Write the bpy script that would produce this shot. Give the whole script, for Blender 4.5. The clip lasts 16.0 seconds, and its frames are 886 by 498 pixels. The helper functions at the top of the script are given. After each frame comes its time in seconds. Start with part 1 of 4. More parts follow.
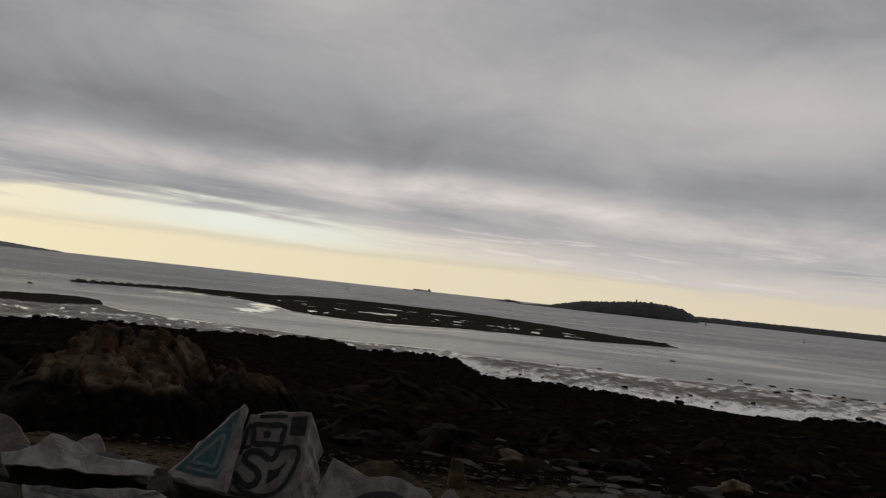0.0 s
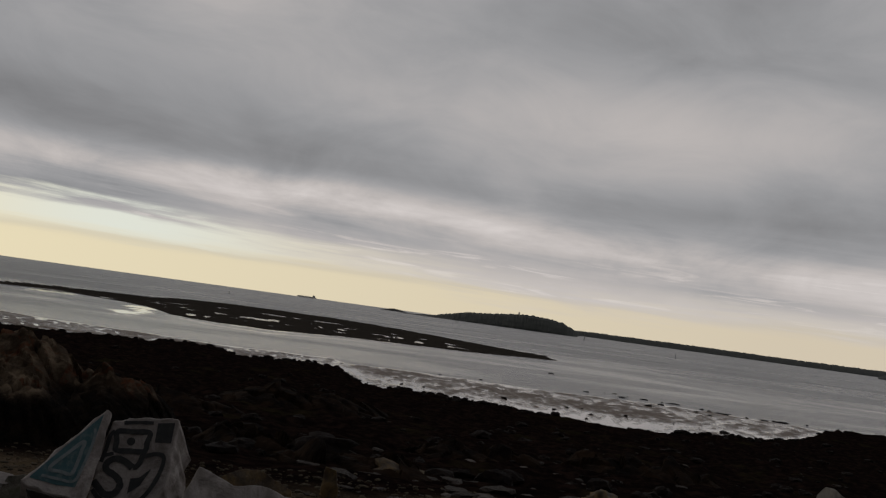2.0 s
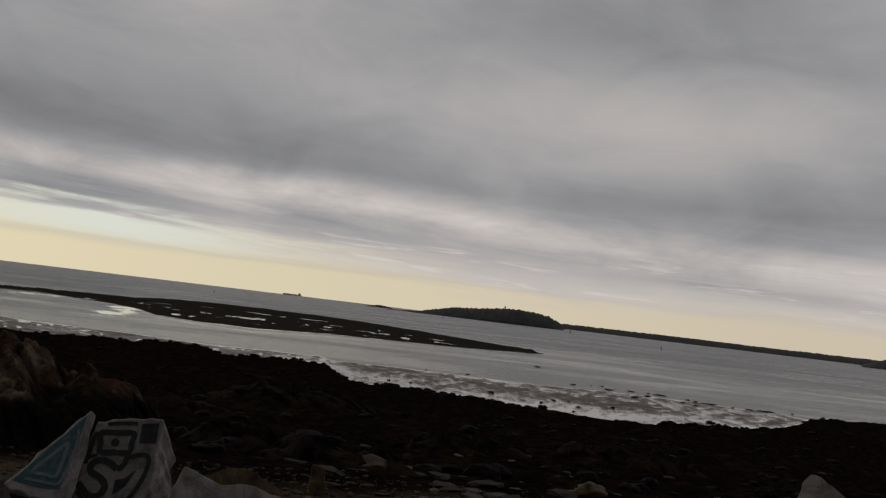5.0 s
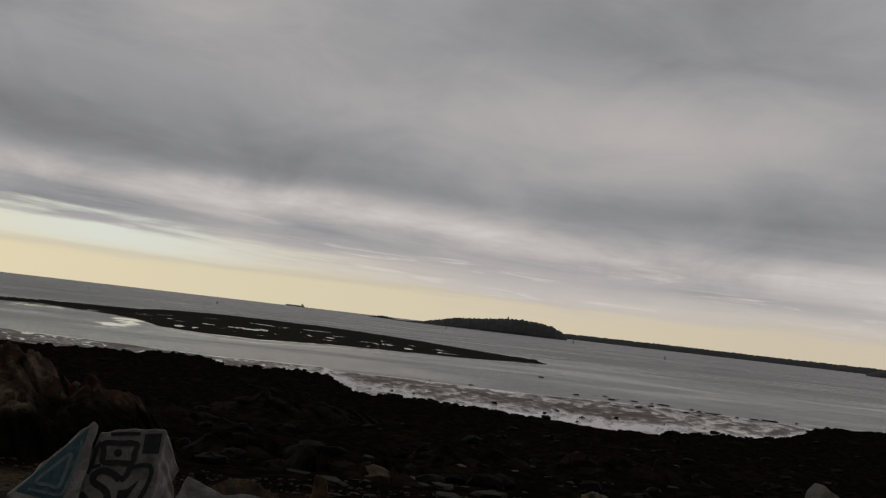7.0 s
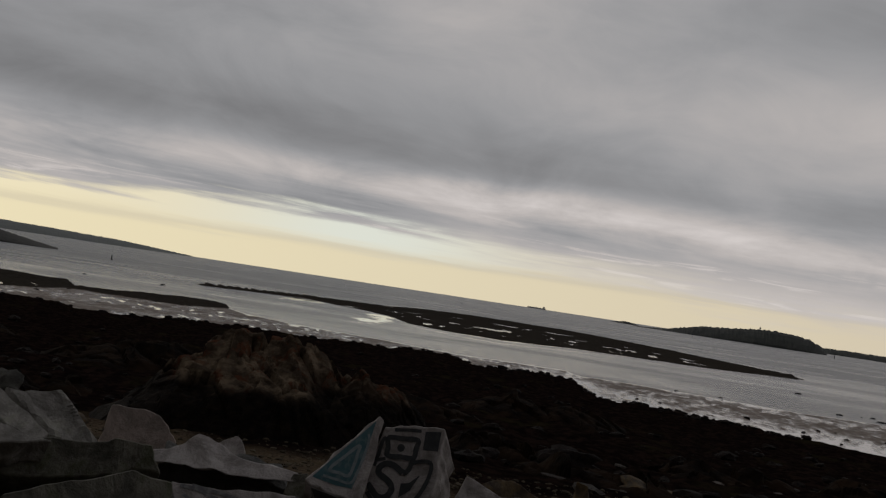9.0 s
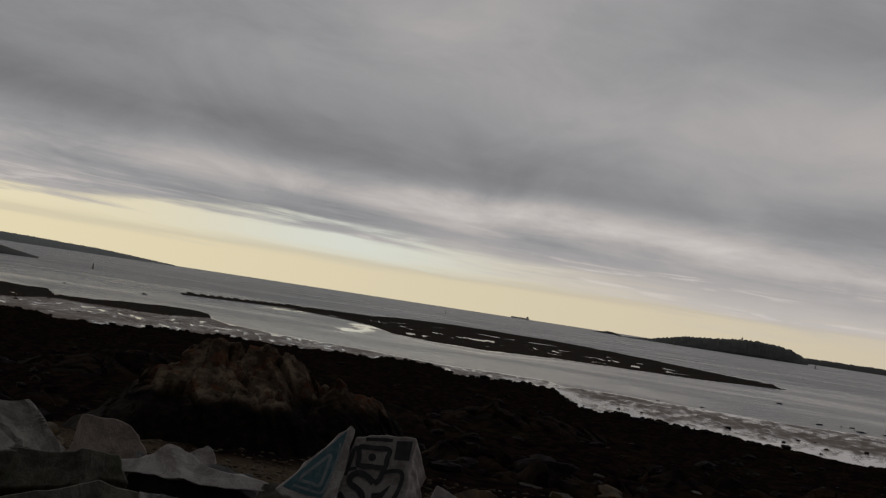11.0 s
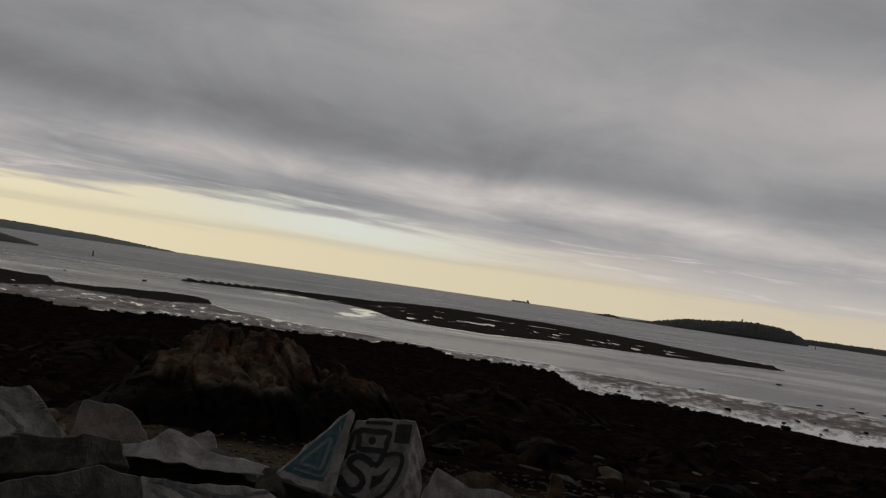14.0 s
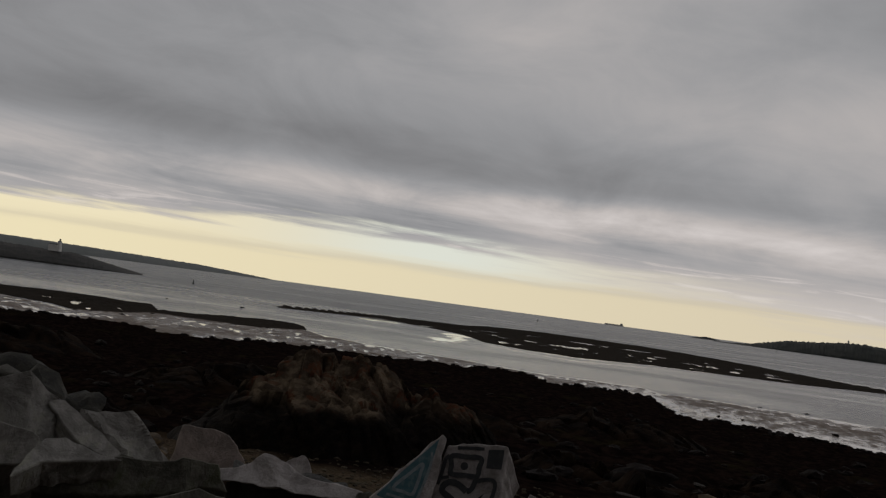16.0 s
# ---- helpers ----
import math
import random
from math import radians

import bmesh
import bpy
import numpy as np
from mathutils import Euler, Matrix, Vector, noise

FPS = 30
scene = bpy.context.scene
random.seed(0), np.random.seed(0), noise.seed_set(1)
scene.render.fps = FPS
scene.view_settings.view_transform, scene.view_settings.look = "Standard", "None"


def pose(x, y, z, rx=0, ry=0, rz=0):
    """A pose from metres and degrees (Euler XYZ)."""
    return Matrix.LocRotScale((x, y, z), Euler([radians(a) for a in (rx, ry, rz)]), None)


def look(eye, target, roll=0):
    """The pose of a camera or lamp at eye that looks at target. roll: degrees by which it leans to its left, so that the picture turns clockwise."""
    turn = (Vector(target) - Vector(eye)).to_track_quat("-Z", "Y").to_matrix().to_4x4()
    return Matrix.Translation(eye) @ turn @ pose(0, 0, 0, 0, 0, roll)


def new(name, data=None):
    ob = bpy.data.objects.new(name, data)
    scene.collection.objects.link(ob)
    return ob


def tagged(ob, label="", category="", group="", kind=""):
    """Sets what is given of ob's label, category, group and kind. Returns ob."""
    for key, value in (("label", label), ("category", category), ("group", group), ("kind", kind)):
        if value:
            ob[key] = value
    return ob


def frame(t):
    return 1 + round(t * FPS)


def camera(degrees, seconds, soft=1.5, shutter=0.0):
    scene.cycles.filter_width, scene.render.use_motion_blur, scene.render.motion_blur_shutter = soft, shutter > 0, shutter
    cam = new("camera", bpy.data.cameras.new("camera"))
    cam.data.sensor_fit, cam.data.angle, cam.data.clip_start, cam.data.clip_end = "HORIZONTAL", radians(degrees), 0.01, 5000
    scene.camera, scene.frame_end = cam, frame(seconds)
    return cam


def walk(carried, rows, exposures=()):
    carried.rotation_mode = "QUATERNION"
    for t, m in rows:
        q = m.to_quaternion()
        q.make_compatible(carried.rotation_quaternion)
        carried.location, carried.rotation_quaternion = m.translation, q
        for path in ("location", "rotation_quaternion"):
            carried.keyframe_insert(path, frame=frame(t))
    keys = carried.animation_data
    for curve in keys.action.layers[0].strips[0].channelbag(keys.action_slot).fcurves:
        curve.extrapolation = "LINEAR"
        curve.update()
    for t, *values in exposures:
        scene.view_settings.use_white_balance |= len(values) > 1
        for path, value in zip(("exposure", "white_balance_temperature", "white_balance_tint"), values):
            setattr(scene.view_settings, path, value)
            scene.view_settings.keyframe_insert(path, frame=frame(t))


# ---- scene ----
cam = camera(52.2, 16.0, soft=1.3)
PATH = [
    (0, pose(0.027, 0.010, 5.997, 92.72, -6.16, -1.34)),
    (0.5, pose(0.029, 0.005, 6.007, 90.98, -7.91, 4.73)),
    (1, pose(0.041, 0.001, 6.002, 91.97, -8.04, 2.67)),
    (1.5, pose(0.070, 0.005, 6.006, 93.24, -8.40, -3.31)),
    (2, pose(0.095, -0.008, 6.010, 94.17, -7.81, -8.65)),
    (2.5, pose(0.103, 0.000, 6.006, 94.63, -7.05, -7.59)),
    (3, pose(0.109, 0.004, 6.004, 94.15, -6.87, -7.17)),
    (3.5, pose(0.100, 0.012, 6.004, 94.06, -7.68, -7.12)),
    (4, pose(0.102, 0.012, 6.005, 93.93, -7.32, -8.18)),
    (6.5, pose(0.123, 0.004, 6.006, 94.29, -6.81, -10.05)),
    (7, pose(0.118, -0.005, 5.997, 94.63, -6.65, -9.34)),
    (7.5, pose(0.100, -0.018, 5.989, 92.81, -4.77, -1.44)),
    (8, pose(0.022, -0.016, 5.989, 90.92, -5.56, 7.58)),
    (8.5, pose(-0.104, 0.003, 5.999, 92.97, -8.38, 7.56)),
    (9, pose(-0.180, -0.002, 6.002, 92.80, -8.61, 5.96)),
    (11.5, pose(-0.060, -0.007, 6.016, 94.25, -8.72, 4.86)),
    (12, pose(-0.073, 0.002, 6.018, 94.89, -8.80, 5.89)),
    (12.5, pose(-0.088, 0.010, 6.016, 94.81, -8.80, 8.33)),
    (13, pose(-0.060, -0.013, 6.013, 94.52, -8.55, 8.64)),
    (13.5, pose(-0.051, -0.006, 6.007, 93.25, -8.62, 6.06)),
    (14, pose(-0.055, -0.012, 6.008, 92.58, -8.25, 4.94)),
    (14.5, pose(-0.079, 0.005, 6.003, 91.94, -7.75, 7.71)),
    (15, pose(-0.079, 0.012, 6.009, 92.01, -7.98, 9.95)),
    (15.5, pose(-0.066, 0.030, 6.006, 92.83, -7.79, 11.39)),
    (16, pose(-0.045, 0.018, 6.008, 93.31, -7.59, 10.76)),
]
EXPOSURES = [(0.0, 0.15), (0.5, 0.22), (1.5, 0.08), (2.5, 0.02), (4.0, -0.03), (6.5, -0.08), (7.5, -0.04), (8.0, -0.02), (9.0, 0.0), (11.5, -0.12), (12.5, -0.10), (14.5, -0.06), (16.0, 0.0)]
walk(cam, PATH, EXPOSURES)

# ---------------------------------------------------------------- world and sun
SUN_AZ, SUN_EL = -70.0, 4.0


class Nodes:
    """Small helper to wire math nodes."""

    def __init__(self, tree):
        self.t = tree

    def add(self, kind):
        return self.t.nodes.new(kind)

    def attribute(self, name):
        n = self.add("ShaderNodeAttribute")
        n.attribute_name = name
        return n

    def put(self, socket, v):
        if isinstance(v, bpy.types.NodeSocket):
            self.t.links.new(v, socket)
        else:
            socket.default_value = v

    def m(self, op, a, b=0.0, c=0.0):
        n = self.add("ShaderNodeMath")
        n.operation = op
        for s, v in zip(n.inputs, (a, b, c)):
            self.put(s, v)
        return n.outputs[0]

    def step(self, x, lo, hi, a=0.0, b=1.0):
        n = self.add("ShaderNodeMapRange")
        n.interpolation_type = "SMOOTHSTEP"
        for s, v in zip(n.inputs, (x, lo, hi, a, b)):
            self.put(s, v)
        return n.outputs[0]

    def lin(self, x, lo, hi, a=0.0, b=1.0):
        n = self.add("ShaderNodeMapRange")
        for s, v in zip(n.inputs, (x, lo, hi, a, b)):
            self.put(s, v)
        return n.outputs[0]

    def vec(self, x, y, z):
        n = self.add("ShaderNodeCombineXYZ")
        for s, v in zip(n.inputs, (x, y, z)):
            self.put(s, v)
        return n.outputs[0]

    def noise(self, v, scale, detail=4.0, rough=0.5, dist=0.0):
        n = self.add("ShaderNodeTexNoise")
        if v is not None:
            self.put(n.inputs["Vector"], v)
        n.inputs["Scale"].default_value = scale
        n.inputs["Detail"].default_value = detail
        n.inputs["Roughness"].default_value = rough
        n.inputs["Distortion"].default_value = dist
        return n.outputs[0]

    def mix(self, f, a, b, blend="MIX"):
        n = self.add("ShaderNodeMix")
        n.data_type, n.blend_type = "RGBA", blend
        self.put(n.inputs[0], f)
        for s, v in ((n.inputs[6], a), (n.inputs[7], b)):
            self.put(s, v if isinstance(v, bpy.types.NodeSocket) else (*v, 1.0))
        return n.outputs[2]


world = bpy.data.worlds.new("evening_sky")
scene.world = world
world.use_nodes = True
wt = world.node_tree
wt.nodes.clear()
W = Nodes(wt)
d = W.add("ShaderNodeTexCoord").outputs["Generated"]
sep = W.add("ShaderNodeSeparateXYZ")
wt.links.new(d, sep.inputs[0])
dx, dy, dz = sep.outputs
az = W.m("MULTIPLY", W.m("ARCTAN2", dx, dy), 57.2958)
el = W.m("MULTIPLY", W.m("ARCSINE", dz), 57.2958)
# soft cloud masses and streaks drawn out along the horizon
def sky_noise(ka, ke, w, detail=4.0, rough=0.5, dist=0.0):
    return W.m("SUBTRACT", W.noise(W.vec(W.m("MULTIPLY", az, ka), W.m("MULTIPLY", W.m("ADD", el, W.m("MULTIPLY", az, 0.025)), ke), w), 1.0, detail, rough, dist), 0.5)


def bell(x, centre, width):
    return W.m("EXPONENT", W.m("MULTIPLY", W.m("POWER", W.m("ABSOLUTE", W.m("DIVIDE", W.m("SUBTRACT", x, centre), width)), 2.0), -1.0))


mass = sky_noise(0.045, 0.10, 1.3, 4.0, 0.5, 0.5)
tuft_n = sky_noise(0.10, 0.24, 4.1, 7.0, 0.6, 0.6)
streak = sky_noise(0.055, 0.62, 7.7, 6.0, 0.58, 0.45)
wisp = sky_noise(0.09, 1.7, 2.9, 5.0, 0.6, 0.4)
thin = sky_noise(0.13, 1.9, 11.3, 5.0, 0.62, 0.9)
warp = W.m("ADD", el, W.m("ADD", W.m("MULTIPLY", mass, 3.2), W.m("MULTIPLY", streak, 1.4)))
# light gap over the horizon, below the broken cloud edge
edge = W.m("SUBTRACT", W.lin(az, -14.0, 14.0, 3.6, 2.05), W.m("MULTIPLY", W.step(az, -17.0, -32.0), 0.85))
ragged = W.m("ADD", el, W.m("ADD", W.m("MULTIPLY", streak, 3.2), W.m("MULTIPLY", wisp, 2.6)))
soft_edge = W.lin(az, -12.0, 14.0, 0.65, 1.6)
cover = W.step(W.m("DIVIDE", W.m("SUBTRACT", ragged, edge), soft_edge), -0.7, 0.9)
sky = W.add("ShaderNodeTexSky")
sky.sky_type, sky.sun_disc, sky.sun_elevation, sky.sun_rotation = "NISHITA", False, radians(SUN_EL), radians(SUN_AZ)
sky_dim = W.mix(1.0, sky.outputs[0], (0.02, 0.02, 0.02), "MULTIPLY")
glow = W.mix(W.lin(az, -35.0, 30.0), (0.83, 0.735, 0.49), (0.62, 0.54, 0.415))
pale = W.mix(W.lin(az, -32.0, 12.0), (0.84, 0.75, 0.52), (0.61, 0.56, 0.49))
pale = W.mix(W.m("MULTIPLY", bell(az, -11.5, 9.0), 0.75), pale, (0.71, 0.76, 0.70))
gap = W.mix(W.step(W.m("ADD", el, W.m("MULTIPLY", wisp, 1.5)), 1.5, 2.6), glow, pale)
gap = W.mix(W.m("MULTIPLY", bell(W.m("ADD", el, W.m("MULTIPLY", wisp, 1.0)), 1.9, 0.24), 0.36), gap, (0.50, 0.45, 0.36))
gap = W.mix(0.06, gap, sky_dim, "ADD")
# the cloud's own greys
g = W.lin(az, -32.0, 12.0, 0.265, 0.33)
g = W.m("ADD", g, W.m("ADD", W.m("MULTIPLY", mass, 0.16), W.m("ADD", W.m("MULTIPLY", tuft_n, 0.16), W.m("ADD", W.m("MULTIPLY", W.m("MULTIPLY", wisp, bell(el, 4.0, 3.5)), 0.10), W.m("MULTIPLY", W.m("MULTIPLY", streak, bell(el, 5.2, 2.6)), 0.33)))))
dark_el = W.lin(az, -20.0, 12.0, 9.0, 8.2)
g = W.m("SUBTRACT", g, W.m("MULTIPLY", bell(warp, dark_el, 1.7), 0.065))
g = W.m("ADD", g, W.m("MULTIPLY", W.m("MULTIPLY", bell(az, 23.0, 13.0), bell(el, 13.3, 3.0)), 0.10))
crest_el = W.lin(az, 8.0, 32.0, 6.25, 4.7)
crest_k = W.m("ADD", W.m("MULTIPLY", bell(az, 3.0, 19.0), 0.10), 0.085)
narrow = W.m("ADD", el, W.m("ADD", W.m("MULTIPLY", mass, 1.2), W.m("MULTIPLY", streak, 1.1)))
g = W.m("ADD", g, W.m("MULTIPLY", W.m("MULTIPLY", bell(narrow, crest_el, 1.15), crest_k), W.lin(tuft_n, -0.18, 0.18, 0.45, 1.55)))
g = W.m("SUBTRACT", g, W.m("MULTIPLY", bell(narrow, W.m("SUBTRACT", crest_el, 1.7), 0.6), W.m("ADD", W.m("MULTIPLY", bell(az, 30.0, 10.0), 0.05), 0.02)))
# a pale break in the overcast over the headland
g = W.m("ADD", g, W.m("MULTIPLY", W.m("MULTIPLY", bell(az, -37.0, 10.0), bell(warp, 6.6, 1.9)), 0.10))
g = W.m("ADD", g, W.m("MULTIPLY", W.m("MULTIPLY", W.step(thin, 0.02, 0.17), bell(el, 3.2, 1.5)), 0.15))
g = W.m("ADD", g, W.m("MULTIPLY", W.step(el, 7.0, 1.0), 0.20))
g = W.m("ADD", g, W.m("MULTIPLY", W.m("MULTIPLY", W.step(el, 10.0, 15.0), bell(az, -4.0, 16.0)), 0.045))
g = W.m("SUBTRACT", g, W.m("MULTIPLY", W.m("MULTIPLY", W.step(el, 11.0, 18.0), bell(az, 16.0, 13.0)), 0.06))
tone = W.mix(W.step(g, 0.27, 0.48), (0.998, 1.0, 1.035), (1.075, 1.0, 0.97))
grey = W.add("ShaderNodeCombineColor")
for s in grey.inputs[:3]:
    W.put(s, g)
cloud = W.mix(1.0, grey.outputs[0], tone, "MULTIPLY")
col = W.mix(cover, gap, cloud)
# away from the evening glow the overcast is duller
away = W.step(dy, 0.30, -0.35, 1.0, 0.42)
col = W.mix(1.0, col, W.vec(away, away, away), "MULTIPLY")
bg = W.add("ShaderNodeBackground")
wt.links.new(col, bg.inputs[0])
bg.inputs[1].default_value = 1.0
wt.links.new(bg.outputs[0], W.add("ShaderNodeOutputWorld").inputs[0])

sun_data = bpy.data.lights.new("sun", "SUN")
sun_data.energy, sun_data.angle, sun_data.color = 0.5, radians(35), (1.0, 0.88, 0.72)
sun = new("sun", sun_data)
_a, _e = radians(SUN_AZ), radians(SUN_EL + 4)
sun.matrix_world = look((0, 0, 50), (-math.sin(_a) * math.cos(_e) * 10, -math.cos(_a) * math.cos(_e) * 10, 50 - 10 * math.sin(_e)))


# ---------------------------------------------------------------- materials
def material(name, build):
    m = bpy.data.materials.new(name)
    m.use_nodes = True
    n = Nodes(m.node_tree)
    p = m.node_tree.nodes["Principled BSDF"]
    build(n, p)
    return m


def bump(n, p, height, strength, distance):
    b = n.add("ShaderNodeBump")
    b.inputs["Strength"].default_value = strength
    b.inputs["Distance"].default_value = distance
    n.put(b.inputs["Height"], height)
    n.t.links.new(b.outputs[0], p.inputs["Normal"])


def coords(n, kind="Object"):
    return n.add("ShaderNodeTexCoord").outputs[kind]


def stone_mat(name, base, dark, lichen=None, moss=0.0):
    def build(n, p):
        c = coords(n)
        a, b = n.noise(c, 3.0, 7, 0.68, 0.4), n.noise(c, 38, 4, 0.7)
        rnd = n.add("ShaderNodeObjectInfo").outputs["Random"]
        col = n.mix(n.step(a, 0.38, 0.60), dark, base)
        stain = n.step(n.noise(c, 1.4, 6, 0.7, 1.2), 0.55, 0.68)
        col = n.mix(n.m("MULTIPLY", stain, 0.5), col, [q * 0.55 for q in dark])
        col = n.mix(n.m("MULTIPLY", n.step(b, 0.52, 0.72), 0.45), col, dark)
        if lichen:
            col = n.mix(n.m("MULTIPLY", n.step(n.noise(c, 3.1, 6, 0.65, 0.8), 0.50, 0.64), moss), col, lichen)
        val = n.add("ShaderNodeHueSaturation")
        n.put(val.inputs["Value"], n.lin(rnd, 0, 1, 0.85, 1.15))
        n.put(val.inputs["Color"], col)
        n.t.links.new(val.outputs[0], p.inputs["Base Color"])
        n.put(p.inputs["Roughness"], n.lin(b, 0.3, 0.7, 0.65, 0.95))
        bump(n, p, n.m("ADD", n.m("MULTIPLY", a, 3.0), n.m("MULTIPLY", b, 0.45)), 0.7, 0.02)
    return material(name, build)


GRANITE = stone_mat("pale_granite", (0.245, 0.233, 0.218), (0.118, 0.110, 0.100), (0.20, 0.21, 0.13), 0.3)
WHITE_STONE = stone_mat("whitewashed_stone", (0.40, 0.368, 0.358), (0.20, 0.178, 0.170))
GREEN_STONE = stone_mat("mossy_granite", (0.172, 0.162, 0.134), (0.056, 0.053, 0.042), (0.075, 0.085, 0.045), 0.7)
PINK_STONE = stone_mat("pink_granite", (0.29, 0.235, 0.21), (0.17, 0.14, 0.125))
MOSSY_ROCK = stone_mat("olive_boulder", (0.034, 0.031, 0.023), (0.012, 0.011, 0.008))
# near black: shade on the undercut faces is put into this colour
SHADE_STONE = stone_mat("shade_dark_stone", (0.05, 0.048, 0.044), (0.02, 0.019, 0.018))
BROWN_STONE = stone_mat("ochre_rock", (0.115, 0.070, 0.022), (0.035, 0.022, 0.011))


def paint_mat(name, colour, worn):
    def build(n, p):
        c = coords(n)
        f = n.step(n.noise(c, 18, 6, 0.7), 0.46, 0.62)
        n.t.links.new(n.mix(n.m("MULTIPLY", f, 0.55), colour, worn), p.inputs["Base Color"])
        p.inputs["Roughness"].default_value = 0.75
        bump(n, p, n.noise(c, 60, 3, 0.7), 0.3, 0.004)
    return material(name, build)


BLACK_PAINT = paint_mat("black_paint", (0.025, 0.028, 0.032), (0.055, 0.055, 0.055))
TEAL_PAINT = paint_mat("teal_paint", (0.045, 0.115, 0.135), (0.14, 0.19, 0.20))
WHITE_PAINT = paint_mat("white_paint", (0.19, 0.225, 0.24), (0.09, 0.14, 0.155))
GREY_PAINT = paint_mat("grey_paint", (0.10, 0.10, 0.105), (0.26, 0.25, 0.25))
YELLOW_PAINT = paint_mat("yellow_paint", (0.30, 0.20, 0.02), (0.20, 0.16, 0.06))


def build_ground(n, p):
    c = coords(n)
    att = n.attribute("cover")
    sepc = n.add("ShaderNodeSeparateColor")
    n.t.links.new(att.outputs["Color"], sepc.inputs[0])
    weed, sand, mud = sepc.outputs
    f1, f2, f3 = n.noise(c, 0.35, 5, 0.6), n.noise(c, 2.4, 5, 0.65), n.noise(c, 16, 4, 0.7)
    weed_col = n.mix(n.step(f2, 0.42, 0.66), (0.0060, 0.0043, 0.0041), (0.0195, 0.0120, 0.0096))
    weed_col = n.mix(n.m("MULTIPLY", n.step(f1, 0.56, 0.70), 0.6), weed_col, (0.024, 0.021, 0.010))
    weed_col = n.mix(n.m("MULTIPLY", n.step(f3, 0.60, 0.75), 0.5), weed_col, (0.030, 0.017, 0.012))
    gravel = n.mix(n.step(f3, 0.35, 0.68), (0.038, 0.028, 0.020), (0.125, 0.095, 0.068))
    gravel = n.mix(n.step(f2, 0.40, 0.70), gravel, (0.066, 0.050, 0.030))
    sand_col = n.mix(n.step(f2, 0.38, 0.64), (0.185, 0.138, 0.104), (0.088, 0.064, 0.048))
    col = n.mix(weed, gravel, weed_col)
    col = n.mix(mud, col, n.mix(n.step(f2, 0.4, 0.65), (0.030, 0.026, 0.022), (0.055, 0.048, 0.041)))
    col = n.mix(sand, col, sand_col)
    n.t.links.new(col, p.inputs["Base Color"])
    place = n.add("ShaderNodeSeparateXYZ")
    n.t.links.new(c, place.inputs[0])
    # sand just above the water stays soaked
    soaked = n.m("ADD", place.outputs[2], n.m("MULTIPLY", n.m("SUBTRACT", n.noise(c, 0.9, 6, 0.7, 1.0), 0.5), 0.16))
    wet = n.step(soaked, 0.075, 0.005)
    rough_sand = n.lin(wet, 0, 1, 0.60, 0.16)
    rough = n.m("ADD", n.m("MULTIPLY", sand, rough_sand), n.m("MULTIPLY", n.m("SUBTRACT", 1.0, sand), 0.85))
    n.put(p.inputs["Roughness"], rough)
    n.put(p.inputs["Specular IOR Level"], n.m("MULTIPLY", sand, n.lin(wet, 0, 1, 0.10, 0.6)))
    h = n.m("ADD", n.m("MULTIPLY", f3, 0.35), f2)
    b = n.add("ShaderNodeBump")
    n.put(b.inputs["Strength"], n.lin(sand, 0, 1, 0.8, 0.12))
    b.inputs["Distance"].default_value = 0.10
    n.put(b.inputs["Height"], h)
    n.t.links.new(b.outputs[0], p.inputs["Normal"])


GROUND = material("shore_ground", build_ground)


def build_water(n, p):
    c = coords(n)
    mp = n.add("ShaderNodeMapping")
    mp.inputs["Scale"].default_value = (0.35, 1.0, 1.0)
    mp.inputs["Rotation"].default_value = (0, 0, radians(12))
    n.t.links.new(c, mp.inputs[0])
    v = mp.outputs[0]
    swell, chop, rip = n.noise(v, 0.12, 4, 0.6), n.noise(v, 0.9, 4, 0.6), n.noise(v, 5.0, 3, 0.6)
    p.inputs["Base Color"].default_value = (0.018, 0.022, 0.029, 1)
    p.inputs["IOR"].default_value = 1.333
    att = n.attribute("calm")
    sc = n.add("ShaderNodeSeparateColor")
    n.t.links.new(att.outputs["Color"], sc.inputs[0])
    shallow, lee, _ = sc.outputs
    slick = n.step(n.noise(v, 0.030, 7, 0.66, 1.4), 0.40, 0.62)
    ro = n.m("SUBTRACT", n.lin(slick, 0, 1, 0.33, 0.26), n.m("MULTIPLY", lee, 0.07))
    n.put(p.inputs["Roughness"], n.m("MULTIPLY", ro, n.lin(shallow, 0, 1, 1.0, 0.10)))
    h = n.m("ADD", n.m("MULTIPLY", chop, 0.6), n.m("ADD", n.m("MULTIPLY", rip, 0.12), swell))
    b = n.add("ShaderNodeBump")
    st = n.m("SUBTRACT", n.lin(slick, 0, 1, 1.15, 0.60), n.m("MULTIPLY", lee, 0.15))
    n.put(b.inputs["Strength"], n.m("MULTIPLY", st, n.lin(shallow, 0, 1, 1.0, 0.045)))
    b.inputs["Distance"].default_value = 0.22
    n.put(b.inputs["Height"], h)
    n.t.links.new(b.outputs[0], p.inputs["Normal"])


WATER = material("sea_water", build_water)


